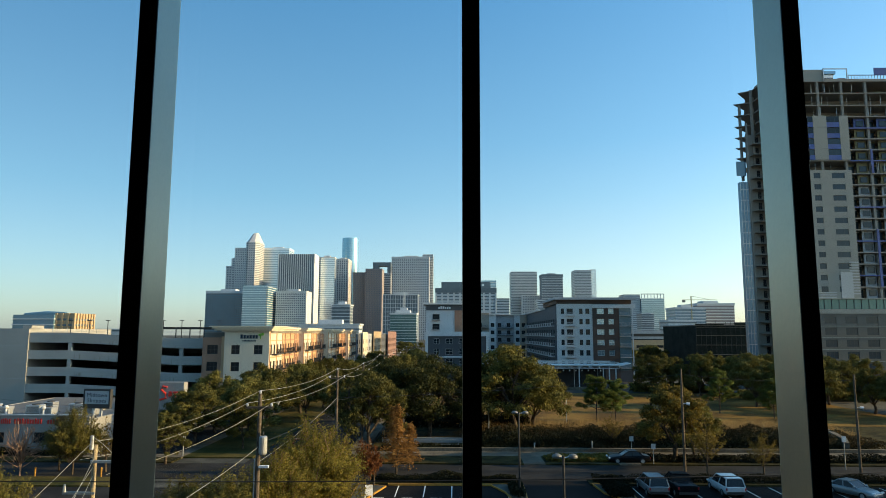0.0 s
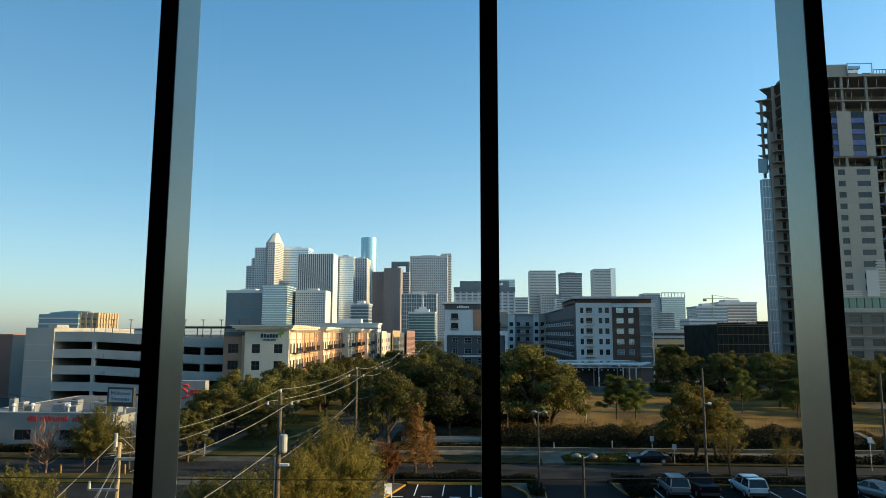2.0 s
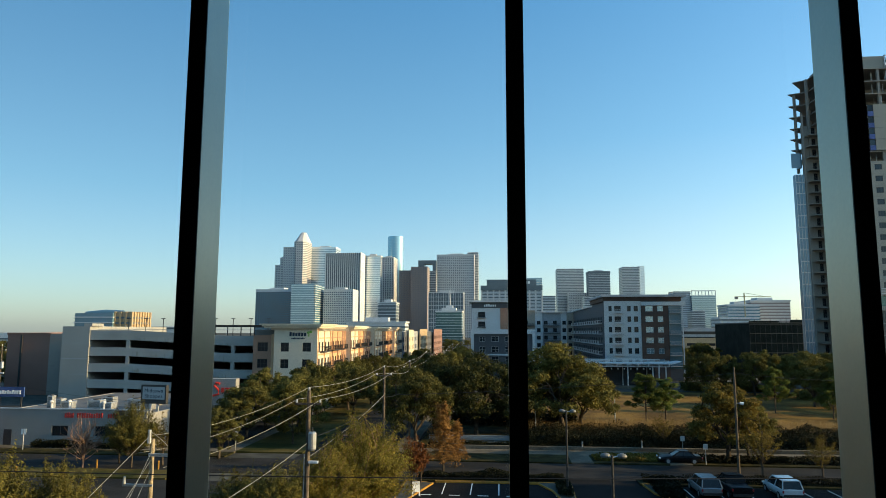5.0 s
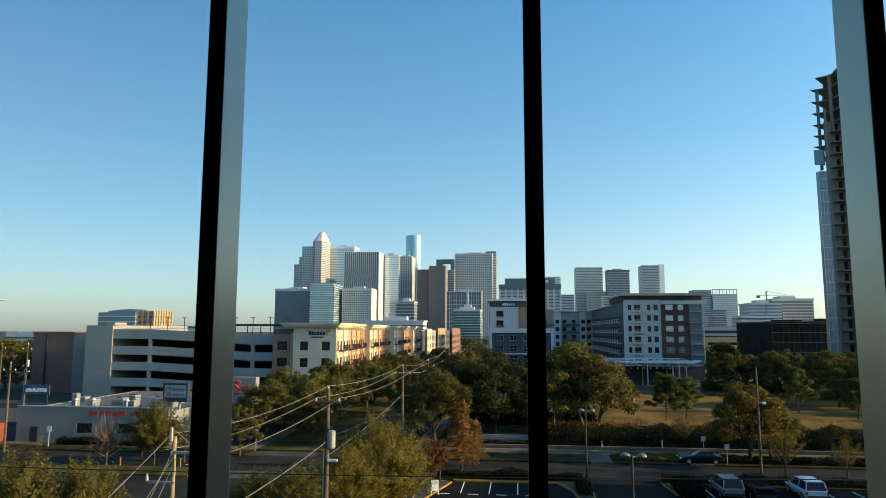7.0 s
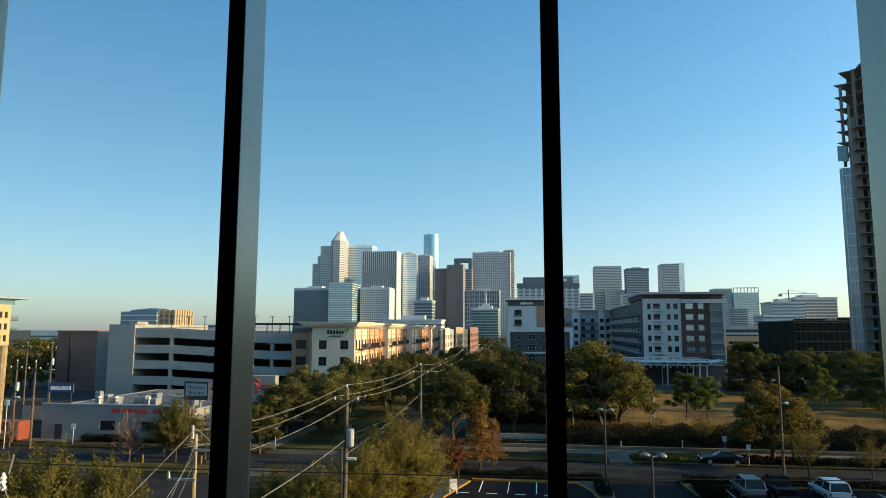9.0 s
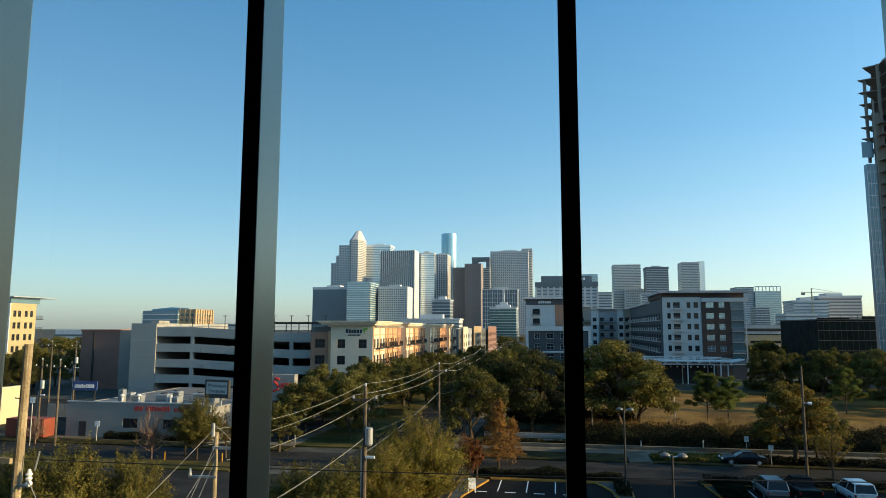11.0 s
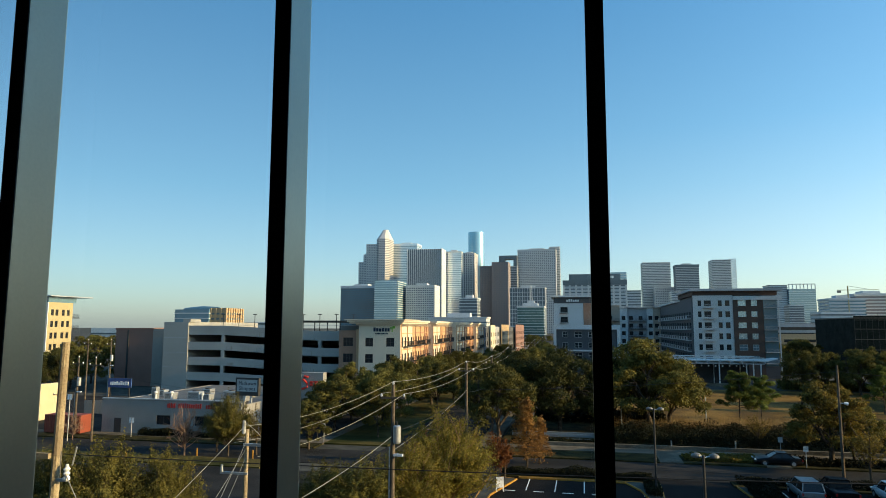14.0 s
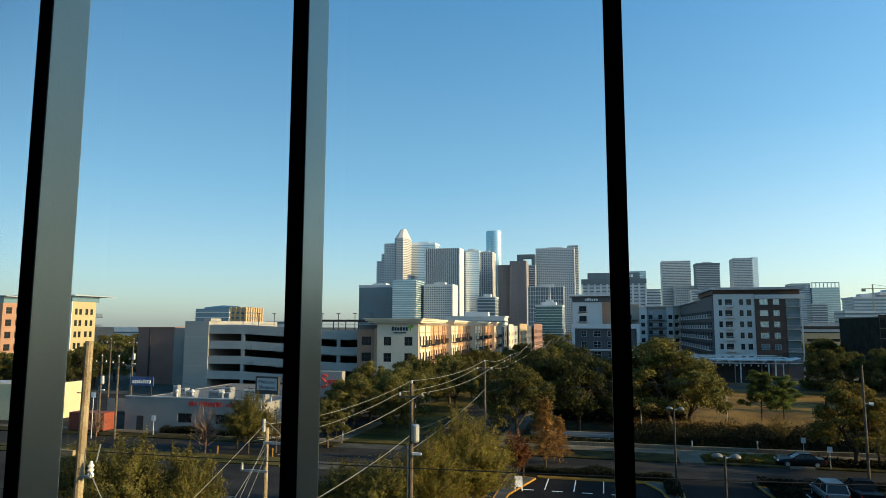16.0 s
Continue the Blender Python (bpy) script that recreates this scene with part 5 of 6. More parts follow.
def oak(seed, h, spread, n, mat, leaf=0.17, name="oak_tree", label="spreading live oak with dense dark green leaves", low=0.17, sprays=95):
    """Limbs fork into boughs; each bough ends in sprays of leaves that face outwards, with gaps between the sprays."""
    rng = np.random.default_rng(seed)
    t = thing(name, (0, 0, 0), label, "tree")
    bm = bmesh.new()
    fork = h * low
    limb(bm, (0, 0, -0.1), (0.15, 0.1, fork), 0.032 * h, 0.024 * h, rng, 0.04, 9)
    forks = []
    for k in range(7):
        ang, out = k * 0.9 + rng.normal() * 0.2, spread * (0.16 + 0.12 * rng.random())
        e = (math.cos(ang) * out, math.sin(ang) * out, h * (0.46 + 0.16 * rng.random()))
        limb(bm, (0.15, 0.1, fork * 0.96), e, 0.014 * h, 0.008 * h, rng, 0.1)
        forks.append(np.array(e))
    wave = rng.random(4) * 6.28
    pts, nor = [], []
    for k in range(sprays):
        u = (k + 0.5) / sprays
        ang = k * 2.39996 + rng.normal() * 0.3
        edge = 1 + 0.13 * math.sin(2 * ang + wave[0]) + 0.1 * math.sin(3 * ang + wave[1]) + 0.08 * math.sin(5 * ang + wave[2])
        share = math.sqrt(u) * (0.86 + 0.2 * rng.random())
        rad = spread / 2 * 0.9 * share * edge
        roof = h * (0.94 - 0.42 * share ** 2.2) * (1 + 0.06 * math.sin(2.3 * ang + wave[3]))
        drop = rng.random() ** 1.6 * h * (0.30 + 0.16 * share)
        cc = np.array((math.cos(ang) * rad, math.sin(ang) * rad, max(roof - drop - 0.05 * h, h * (low + 0.10))))
        if k % 2 == 0:
            f = min(forks, key=lambda q: float(np.linalg.norm(q - cc)))
            limb(bm, tuple(f), tuple(cc), 0.007 * h, 0.0022 * h, rng, 0.1, 5, 3)
        r = spread * (0.042 + 0.05 * rng.random() ** 1.5)
        m = int(n / sprays * (r / (spread * 0.06)) ** 2 * 0.9)
        d = rng.normal(size=(m, 3)) + (0, 0, 0.25)
        d /= np.linalg.norm(d, axis=1)[:, None]
        ragged = 0.62 + 0.42 * rng.random(m)
        sub = np.sin(d[:, 0] * 5 + k) * np.sin(d[:, 1] * 5 + 2 * k) * np.sin(d[:, 2] * 6 + 3 * k)
        q = cc + d * (r * ragged * (1 + 0.5 * sub))[:, None] * (1.2, 1.2, 0.78)
        keep = rng.random(m) > 0.25 * (d[:, 2] < -0.3)
        pts.append(q[keep]); nor.append((d * (1, 1, 1.25))[keep])
    part("trunk", bm, BARK, t)
    part("crown", cards("crown", np.concatenate(pts), leaf, mat, rng, aspect=0.55, normals=np.concatenate(nor), loose=0.5), None, t)
    return t


def upright_tree(seed, h, spread, n, mat, name, label, twigs=60, leaf=0.13, cone=0.0, droop=0.0, bark=None):
    """A tree of many rising twigs with leaves along them. cone: 1 for a crown that narrows to the tip."""
    rng = np.random.default_rng(seed)
    t = thing(name, (0, 0, 0), label, "tree")
    bm = bmesh.new()
    limb(bm, (0, 0, -0.1), (0, 0, h * 0.96 if cone else h * 0.5), 0.02 * h, 0.004 * h if cone else 0.012 * h, rng, 0.02, 8)
    pts, nor = [], []
    for k in range(twigs):
        ang = k * 2.39996
        if cone:
            z0 = h * (0.16 + 0.78 * k / twigs)
            reach = spread / 2 * (1 - (z0 / h - 0.1)) * (0.55 + 0.7 * rng.random())
            p0, p1 = (0, 0, z0), (math.cos(ang) * reach, math.sin(ang) * reach, z0 + reach * (0.2 - droop))
        else:
            z0 = h * (0.15 + 0.35 * rng.random())
            reach = spread / 2 * math.sqrt(rng.random())
            top = h * (1.0 - 0.45 * (reach / (spread / 2)) ** 2) * (0.55 + 0.45 * rng.random())
            p0, p1 = (math.cos(ang) * reach * 0.12, math.sin(ang) * reach * 0.12, z0), (math.cos(ang) * reach, math.sin(ang) * reach, top)
        q = limb(bm, p0, p1, (0.0045 if n else 0.0075) * h, (0.0014 if n else 0.003) * h, rng, 0.08, 4, 3)
        if n:
            m = int(n / twigs)
            u = 1 - rng.random(m)[:, None] ** 1.3 * 0.85
            a, b = np.array(p0), np.array(p1)
            # short side shoots carry the leaves in plumes
            shoots = rng.normal(size=(7, 3)) * (spread * (0.055 if cone else 0.05)) + (0, 0, spread * (0.0 if cone else 0.02))
            away = shoots[rng.integers(0, 7, m)] * rng.random((m, 1))
            pts.append(a + (b - a) * u + away + rng.normal(size=(m, 3)) * spread * 0.011)
            nor.append(away / (np.linalg.norm(away, axis=1)[:, None] + 1e-9) + np.array((math.cos(ang) * 0.6, math.sin(ang) * 0.6, 0.5)))
        else:
            for _ in range(3):
                st, e = np.array(q[2]), np.array(q[-1]) + rng.normal(size=3) * 0.1 * h * 0.6
                limb(bm, tuple(st), tuple(e), 0.0036 * h, 0.0014 * h, rng, 0.08, 3, 2)
    part("trunk", bm, bark or BARK, t)
    if n:
        part("crown", cards("crown", np.concatenate(pts), leaf, mat, rng, aspect=0.4, normals=np.concatenate(nor), loose=0.5), None, t)
    return t


def pine(seed, h, spread, n):
    """Whorls of rising branches, each with a few bright tufts, and open air between them."""
    rng = np.random.default_rng(seed)
    t = thing("pine_tree", (0, 0, 0), "young bright green pine with tufted branches", "tree")
    bm = bmesh.new()
    limb(bm, (0, 0, -0.1), (0.1, 0, h * 0.95), 0.018 * h, 0.005 * h, rng, 0.01, 8)
    pts, nor = [], []
    boughs = 26
    for k in range(boughs):
        z0 = h * (0.26 + 0.68 * (k / boughs))
        ang = k * 2.39996 + rng.normal() * 0.3
        reach = spread / 2 * (1.1 - 0.8 * (z0 / h) ** 2) * (0.45 + 0.75 * rng.random())
        e = np.array((math.cos(ang) * reach, math.sin(ang) * reach, z0 + reach * (0.15 + 0.3 * rng.random())))
        limb(bm, (0, 0, z0), tuple(e), 0.006 * h, 0.002 * h, rng, 0.05, 4, 2)
        for f in (0.55, 0.8, 1.0):
            cc = np.array((0, 0, z0)) * (1 - f) + e * f + rng.normal(size=3) * 0.14
            m = n // (boughs * 3)
            d = rng.normal(size=(m, 3)) + (0, 0, 0.4)
            d /= np.linalg.norm(d, axis=1)[:, None]
            pts.append(cc + d * (0.52 * rng.random((m, 1)) ** 0.5) * (1.2, 1.2, 0.7)); nor.append(d)
    part("trunk", bm, BARK, t)
    part("crown", cards("crown", np.concatenate(pts), 0.13, LEAF_PINE, rng, aspect=0.3, normals=np.concatenate(nor), loose=0.7), None, t)
    return t


PLACED = {}


def plant(proto, x, y, h, base_h, turn=0.0, wide=1.0, label="", z=0.1):
    k = h / base_h
    m = Matrix.Translation((x, y, z)) @ pose(0, 0, 0, 0, 0, turn) @ Matrix.Diagonal((k * wide, k * wide, k, 1))
    if proto.name not in PLACED:
        PLACED[proto.name] = 1
        proto.matrix_world = m
        ob = proto
    else:
        ob = copy_thing(proto, Matrix.Identity(4))
        ob.matrix_basis = m
    return tagged(ob, label)


OAK_A = oak(1, 11, 13, 30000, LEAF_OAK, 0.15)
OAK_B = oak(2, 11, 14, 30000, LEAF_OAK, 0.15)
OAK_E = oak(21, 11, 13.5, 28000, LEAF_SHADE, 0.14, label="great spreading live oak, its leaf colour darkened for shade")
OAK_C = oak(3, 10, 11, 28000, LEAF_MID, 0.135, label="rounded oak with olive and yellowing leaves", low=0.2)
OAK_D = oak(4, 9, 9.5, 24000, LEAF_GOLD, 0.12, label="oak with golden green autumn leaves", low=0.22)
NEAR = upright_tree(5, 8.6, 7.8, 52000, LEAF_LIGHT, "young_tree", "bushy tree with olive leaves on many rising twigs", 210, 0.085, bark=TWIG)
NEARB = oak(15, 7, 6.5, 22000, LEAF_OAK, 0.095, "young_tree", "dense small tree with glossy dark green leaves", 0.12)
NEARC = upright_tree(25, 6.6, 7.2, 40000, LEAF_MID, "young_tree", "wide bushy tree with dark olive leaves", 150, 0.085)
CYP = upright_tree(6, 7.4, 4.8, 7000, LEAF_RUST, "cypress_tree", "bald cypress with rust-orange feathery foliage", 70, 0.10, 1.0, 0.25)
REDT = upright_tree(8, 5, 2.6, 2600, LEAF_RED, "young_tree", "slim young tree with dark red leaves", 30, 0.11)
BARE = upright_tree(7, 5.8, 4.6, 0, None, "bare_tree", "leafless winter tree with a vase of fine branches", 80, bark=TWIG)
SPARSE = upright_tree(9, 6.2, 4.2, 1500, LEAF_GOLD, "young_tree", "thin young tree with few golden leaves", 26, 0.10)
PINE = pine(10, 7, 5.4, 15000)
FAR = oak(11, 10, 11, 3600, LEAF_OAK, 0.34, "street_tree", "dark green street tree in the distance", sprays=60)

for x, y, h, p, b, w, tn in (
        # along the avenue, west side and middle
        (-35.0, 91, 8.4, OAK_A, 11, 1.0, 10), (-29.5, 97, 9.2, OAK_B, 11, 0.85, 80), (-36.5, 103, 9.6, OAK_A, 11, 0.9, 200), (-30.5, 110, 9.8, OAK_B, 11, 0.9, 300),
        (-34.0, 118, 10, OAK_A, 11, 0.9, 33), (-29.0, 127, 9.8, OAK_B, 11, 0.9, 140), (-31.5, 142, 9.8, OAK_A, 11, 0.8, 250), (-30, 158, 9.8, OAK_B, 11, 0.8, 20), (-31, 178, 9.5, OAK_A, 11, 0.8, 5),
        (-27.6, 88.5, 6.4, OAK_D, 9, 0.7, 60), (-26.4, 120, 9.0, OAK_B, 11, 0.8, 260), (-26.6, 137, 9, OAK_A, 11, 0.8, 60), (-26.8, 168, 9, OAK_B, 11, 0.8, 10), (-26.6, 195, 9, OAK_A, 11, 0.8, 90), (-27, 225, 9, OAK_B, 11, 0.8, 190),
        # east side of the avenue
        (-11.2, 89, 10.8, OAK_B, 11, 0.80, 120), (-10.0, 101, 11.6, OAK_E, 11, 0.85, 15), (-11.0, 116, 11.4, OAK_B, 11, 0.8, 70), (-11.5, 134, 11, OAK_A, 11, 0.8, 170), (-12, 156, 11, OAK_B, 11, 0.8, 270), (-12, 182, 11, OAK_A, 11, 0.8, 33), (-12, 215, 11, OAK_B, 11, 0.8, 133),
        # great oaks by the field
        (-3.6, 98, 12.2, OAK_E, 11, 1.0, 40), (3.6, 104, 11.6, OAK_E, 11, 0.95, 180), (8.6, 101, 13.9, OAK_C, 10, 0.98, 66), (12.6, 107, 10.8, OAK_C, 10, 1.05, 200),
        # behind the yard
        (-126, 126, 9.5, OAK_E, 11, 0.9, 10), (-117, 131, 10, OAK_E, 11, 0.9, 120), (-134, 121, 9.5, OAK_E, 11, 0.9, 300), (-121, 140, 11, OAK_A, 11, 0.9, 60),
        # east of the field
        (48.5, 166, 10.4, OAK_B, 11, 0.8, 0), (54, 171, 10.6, OAK_A, 11, 0.8, 55), (60, 166, 10.8, OAK_B, 11, 0.8, 100), (65.5, 172, 11, OAK_A, 11, 0.8, 150), (71, 165, 11.2, OAK_B, 11, 0.9, 222), (79, 168, 11.5, OAK_A, 11, 0.9, 300),
        (62.4, 141, 11, OAK_B, 11, 0.85, 30), (71, 137, 11.3, OAK_A, 11, 0.95, 75), (80, 146, 11, OAK_B, 11, 0.9, 130), (90, 152, 11, OAK_A, 11, 0.9, 10), (79, 129, 9.0, OAK_C, 10, 0.95, 0), (83, 126, 9, OAK_D, 9, 1.0, 50), (92, 118, 10, OAK_A, 11, 0.9, 99), (98, 134, 10, OAK_B, 11, 0.9, 130),
        (26.3, 81.9, 9.5, OAK_D, 9, 1.02, 20), (29.2, 84.0, 7.4, OAK_C, 10, 0.75, 100)):
    plant(p, x, y, h, b, tn, w)
for x, y, h, p, b, w, tn in (
        (-10.6, 52, 8.7, NEAR, 8.6, 1.0, 0), (-12.6, 48.5, 6.9, NEAR, 8.6, 1.0, 100), (-9.9, 54.6, 6.4, NEAR, 8.6, 0.65, 200), (-15.6, 46.5, 5.9, NEARC, 6.6, 1.0, 40), (-18.4, 46.2, 5.5, NEARC, 6.6, 0.9, 140),
        (-35.6, 40.5, 7.0, NEARC, 6.6, 0.95, 10), (-31.4, 39.5, 7.7, NEARC, 6.6, 0.9, 80), (-27.8, 41.0, 7.0, NEARC, 6.6, 0.75, 200),
        (-40.8, 72.5, 7.3, NEARC, 6.6, 0.78, 20), (-38.0, 74, 6.6, SPARSE, 6.2, 1.0, 0), (-33.4, 78.5, 6.2, NEARB, 7, 0.95, 60), (-43.4, 74.5, 5.0, SPARSE, 6.2, 1.0, 50),
        (-6.3, 73.4, 7.5, CYP, 7.4, 1.0, 0), (-5.0, 76.2, 5.2, CYP, 7.4, 0.95, 90), (-8.5, 65.6, 5.6, REDT, 5, 1.0, 0), (-8.0, 67.6, 4.6, REDT, 5, 1.0, 100),
        (-45.6, 71.2, 6.1, BARE, 5.8, 0.9, 0), (-66.5, 78, 3.6, BARE, 5.8, 1.0, 90),
        (26.9, 73.3, 6.9, SPARSE, 6.2, 1.0, 0), (32.6, 72.9, 5.7, SPARSE, 6.2, 0.9, 70), (49.0, 72, 4.6, SPARSE, 6.2, 1.0, 160), (20.9, 90.5, 5.4, SPARSE, 6.2, 0.9, 200),
        (24.2, 116, 7.9, PINE, 7, 0.95, 0), (27.6, 117, 7.2, PINE, 7, 1.0, 120), (50.5, 130, 8.4, PINE, 7, 0.8, 40), (57, 122, 7.2, PINE, 7, 0.9, 200)):
    plant(p, x, y, h, b, tn, w)
rf = random.Random(12)
far_spots = [(rf.uniform(-330, -120), rf.uniform(190, 390)) for _ in range(70)] + [(rf.uniform(-34, -12), rf.uniform(230, 640)) for _ in range(26)] + \
    [(rf.uniform(60, 190), rf.uniform(225, 420)) for _ in range(40)] + [(rf.uniform(-60, 60), rf.uniform(420, 680)) for _ in range(30)] + [(rf.uniform(-150, -122), rf.uniform(120, 165)) for _ in range(10)]
for x, y in far_spots:
    if -20 < x < 0 and y < 225 or 86 < x < 140 and y < 300 or -30 < x < -15:
        continue
    plant(FAR, x, y, rf.uniform(7, 11), 10, rf.uniform(0, 360), rf.uniform(0.8, 1.2))


def leafy_strip(name, x0, x1, y0, y1, h, n, mat, size, label, category, aspect=0.6, upright=False, seed=0):
    rng = np.random.default_rng(seed)
    p = rng.random((n, 3)) * (x1 - x0, y1 - y0, 1) + (x0, y0, 0)
    top = h * (0.65 + 0.5 * np.array([noise.noise((q[0] * 0.45, q[1] * 0.45, seed)) for q in p]))
    p[:, 2] = 0.1 + top * (p[:, 2] ** 0.6)
    if upright:
        a = rng.normal(size=(n, 3)) * 0.25 + (0, 0, 1)
        s = size * (0.6 + 0.8 * rng.random(n))[:, None]
        b = np.cross(a, rng.normal(size=(n, 3))); b /= np.linalg.norm(b, axis=1)[:, None]
        lo, hi = p * (1, 1, 0) + (0, 0, 0.1), p
        v = np.stack([lo - b * 0.02, lo + b * 0.02, hi + a * s], 1).reshape(-1, 3)
        me = bpy.data.meshes.new(name)
        me.from_pydata(v.tolist(), [], (np.arange(n * 3).reshape(-1, 3)).tolist())
        me.materials.append(mat)
    else:
        me = cards(name, p, size, mat, rng, aspect=aspect)
    return tagged(new(name, me), label, category, kind="stuff")


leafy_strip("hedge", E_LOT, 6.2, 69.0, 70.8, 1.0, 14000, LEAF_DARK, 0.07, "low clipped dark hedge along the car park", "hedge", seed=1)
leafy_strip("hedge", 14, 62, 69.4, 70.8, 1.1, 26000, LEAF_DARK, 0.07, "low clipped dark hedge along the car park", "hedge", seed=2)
# Front strip coloured darker than the brown one behind, for the bank's shade
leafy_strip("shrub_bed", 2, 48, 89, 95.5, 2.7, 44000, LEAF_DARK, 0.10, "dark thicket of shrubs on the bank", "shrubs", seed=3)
leafy_strip("shrub_bed", 2, 48, 95.5, 101, 2.3, 26000, LEAF_BROWN, 0.10, "brown winter shrubs at the top of the bank", "shrubs", seed=13)
leafy_strip("shrub_bed", 48, 56, 89, 99, 1.6, 9000, LEAF_BROWN, 0.11, "dark thicket of shrubs on the bank", "shrubs", seed=4)
leafy_strip("tall_grass", 4, 58, 98, 112, 1.7, 36000, STRAW, 0.35, "tall straw-coloured ornamental grass", "grass", upright=True, seed=5)
leafy_strip("shrub_bed", 10.8, 18.6, 80.4, 83.6, 0.7, 6000, LEAF_GOLD, 0.1, "low planting bed beside the pavement", "shrubs", seed=6)
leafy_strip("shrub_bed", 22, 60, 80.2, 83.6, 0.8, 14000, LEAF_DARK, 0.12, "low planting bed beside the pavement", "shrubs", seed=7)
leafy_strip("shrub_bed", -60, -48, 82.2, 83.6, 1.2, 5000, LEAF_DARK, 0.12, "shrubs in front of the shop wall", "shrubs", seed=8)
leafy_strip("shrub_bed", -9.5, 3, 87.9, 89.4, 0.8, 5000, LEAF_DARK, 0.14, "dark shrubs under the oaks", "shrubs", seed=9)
leafy_strip("thicket", 66, 98, 154, 160, 3.0, 16000, LEAF_OAK, 0.2, "shrubby undergrowth beneath the oaks", "shrubs", seed=10)
leafy_strip("thicket", 46, 66, 174, 179, 3.0, 10000, LEAF_OAK, 0.22, "shrubby undergrowth beneath the oaks", "shrubs", seed=11)
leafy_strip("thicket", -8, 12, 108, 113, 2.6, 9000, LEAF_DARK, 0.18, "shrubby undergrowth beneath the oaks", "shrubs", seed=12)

# ---- poles, wires, street furniture ----
def sag(p0, p1, drop, steps=14):
    p0, p1 = Vector(p0), Vector(p1)
    return [tuple(p0.lerp(p1, k / steps) - Vector((0, 0, 4 * drop * (k / steps) * (1 - k / steps)))) for k in range(steps + 1)]


def wire(points, r, mat, label):
    return single("overhead_wire", tube(points, r, 5), mat, label, "wire", "overhead wires")


def utility_pole(x, y, h, label, arms=True, r=0.15, mat=DARKPOLE, transformer=False, lean=0.0, group="street poles"):
    p = thing("utility_pole", (x, y, 0), label, "pole", group)
    part("post", tube([(0, 0, -0.2), (lean * 0.5, 0, h / 2), (lean, 0, h)], [r * 1.15, r, r * 0.8], 10), mat, p)
    if arms:
        part("crossarm", boxes((-0.9 + lean, 0.9 + lean, -0.17, -0.07, h - 0.95, h - 0.82)), mat, p)
        for dx, z in ((-0.8, h - 0.82), (0.8, h - 0.82), (0, h)):
            part("insulator", tube([(dx + lean, -0.12 if dx else 0, z), (dx + lean, -0.12 if dx else 0, z + 0.08), (dx + lean, -0.12 if dx else 0, z + 0.22)], [0.06, 0.09, 0.05], 8), METAL, p)
    if transformer:
        tr = part("transformer", tube([(0.32, -0.1, h - 3.9), (0.32, -0.1, h - 3.8), (0.32, -0.1, h - 2.8), (0.32, -0.1, h - 2.72)], [0.22, 0.27, 0.27, 0.2], 14), METAL, p, "grey transformer can")
        part("bushing", tube([(0.32, -0.1, h - 2.72), (0.32, -0.1, h - 2.45)], 0.05, 6), METALD, tr)
        part("bracket", boxes((-0.05, 0.3, -0.2, 0.0, h - 3.5, h - 3.4)), METALD, p)
        part("conduit", tube([(-0.2, -0.08, 0), (-0.2, -0.08, h - 4.2)], 0.05, 6), METAL, p)
        part("street_light", boxes((0.1, 0.75, -0.2, -0.02, h - 4.75, h - 4.6)), SIGNW, p)
    return p


XP = -12.9
line = [(44.7, 11.03), (74.0, 11.0), (95.0, 10.7), (123.0, 11.9), (150.0, 11.5), (180.0, 11.5), (215, 11.5)]
utility_pole(XP, 44.7, 11.03, "wooden utility pole with a transformer can and lamp", transformer=True)
for y, h in line[1:]:
    utility_pole(XP, y, h, "weathered wooden utility pole beside the avenue")
for (y0, h0), (y1, h1) in zip(line, line[1:]):
    for dx, dz in ((-0.8, -0.6), (0.0, 0.2), (0.8, -0.6)):
        wire(sag((XP + dx, y0, h0 + dz), (XP + dx, y1, h1 + dz), 0.45), 0.013, WIRE, "pale overhead power line along the avenue")
    wire(sag((XP, y0, h0 - 3.2), (XP, y1, h1 - 3.2), 0.5), 0.018, WIRED, "black telephone cable along the avenue")
# the line goes on to the short pole
for dx, dz, z1 in ((-0.8, -0.6, 8.35), (0.0, 0.2, 9.3), (0.8, -0.6, 7.6)):
    wire(sag((XP + dx, 44.7, 11.03 + dz), (-19.1 + dx * 0.9, 35.9, z1), 0.5, 20), 0.011, WIRE, "pale overhead power line to the short pole")
wire(sag((XP, 44.7, 7.6), (-13.5, 14, 7.5), 0.6), 0.016, WIRE, "slack service cable from the pole")
wire(sag((XP, 74.0, 8.0), (-12.9, 44.7, 6.6), 0.3), 0.014, WIRE, "slack service cable from the pole")

pl = utility_pole(-19.1, 36.0, 9.1, "short wooden pole with a side arm and cut-out switches", arms=False, r=0.14, mat=POLEWOOD)
part("crossarm", boxes((-0.1, 1.5, -0.25, -0.13, 8.2, 8.34)), METAL, pl)
part("arrester", tube([(-0.1, -0.2, 8.9), (-0.1, -0.2, 9.6)], [0.11, 0.09], 8), METAL, pl)
part("cutout", tube([(1.3, -0.2, 7.3), (1.3, -0.2, 8.1)], [0.08, 0.1], 8), SIGNW, pl)
part("bracket", boxes((-1.5, 0.2, -0.22, -0.12, 6.6, 6.72)), METAL, pl)
part("insulator", tube([(-1.4, -0.2, 6.72), (-1.4, -0.2, 7.1)], [0.1, 0.06], 8), METAL, pl)
for p1, z, d in (((-14.4, 12.5, 5.8), 9.4, 0.2), ((-11.0, 14, 5.5), 8.4, 0.3), ((-13.2, 16, 5.0), 8.0, 0.2), ((-10.5, 13, 4.6), 7.5, 0.2)):
    wire(sag((-19.1, 35.9, z), p1, d), 0.011, WIRE, "pale cable fanning out from the short pole")
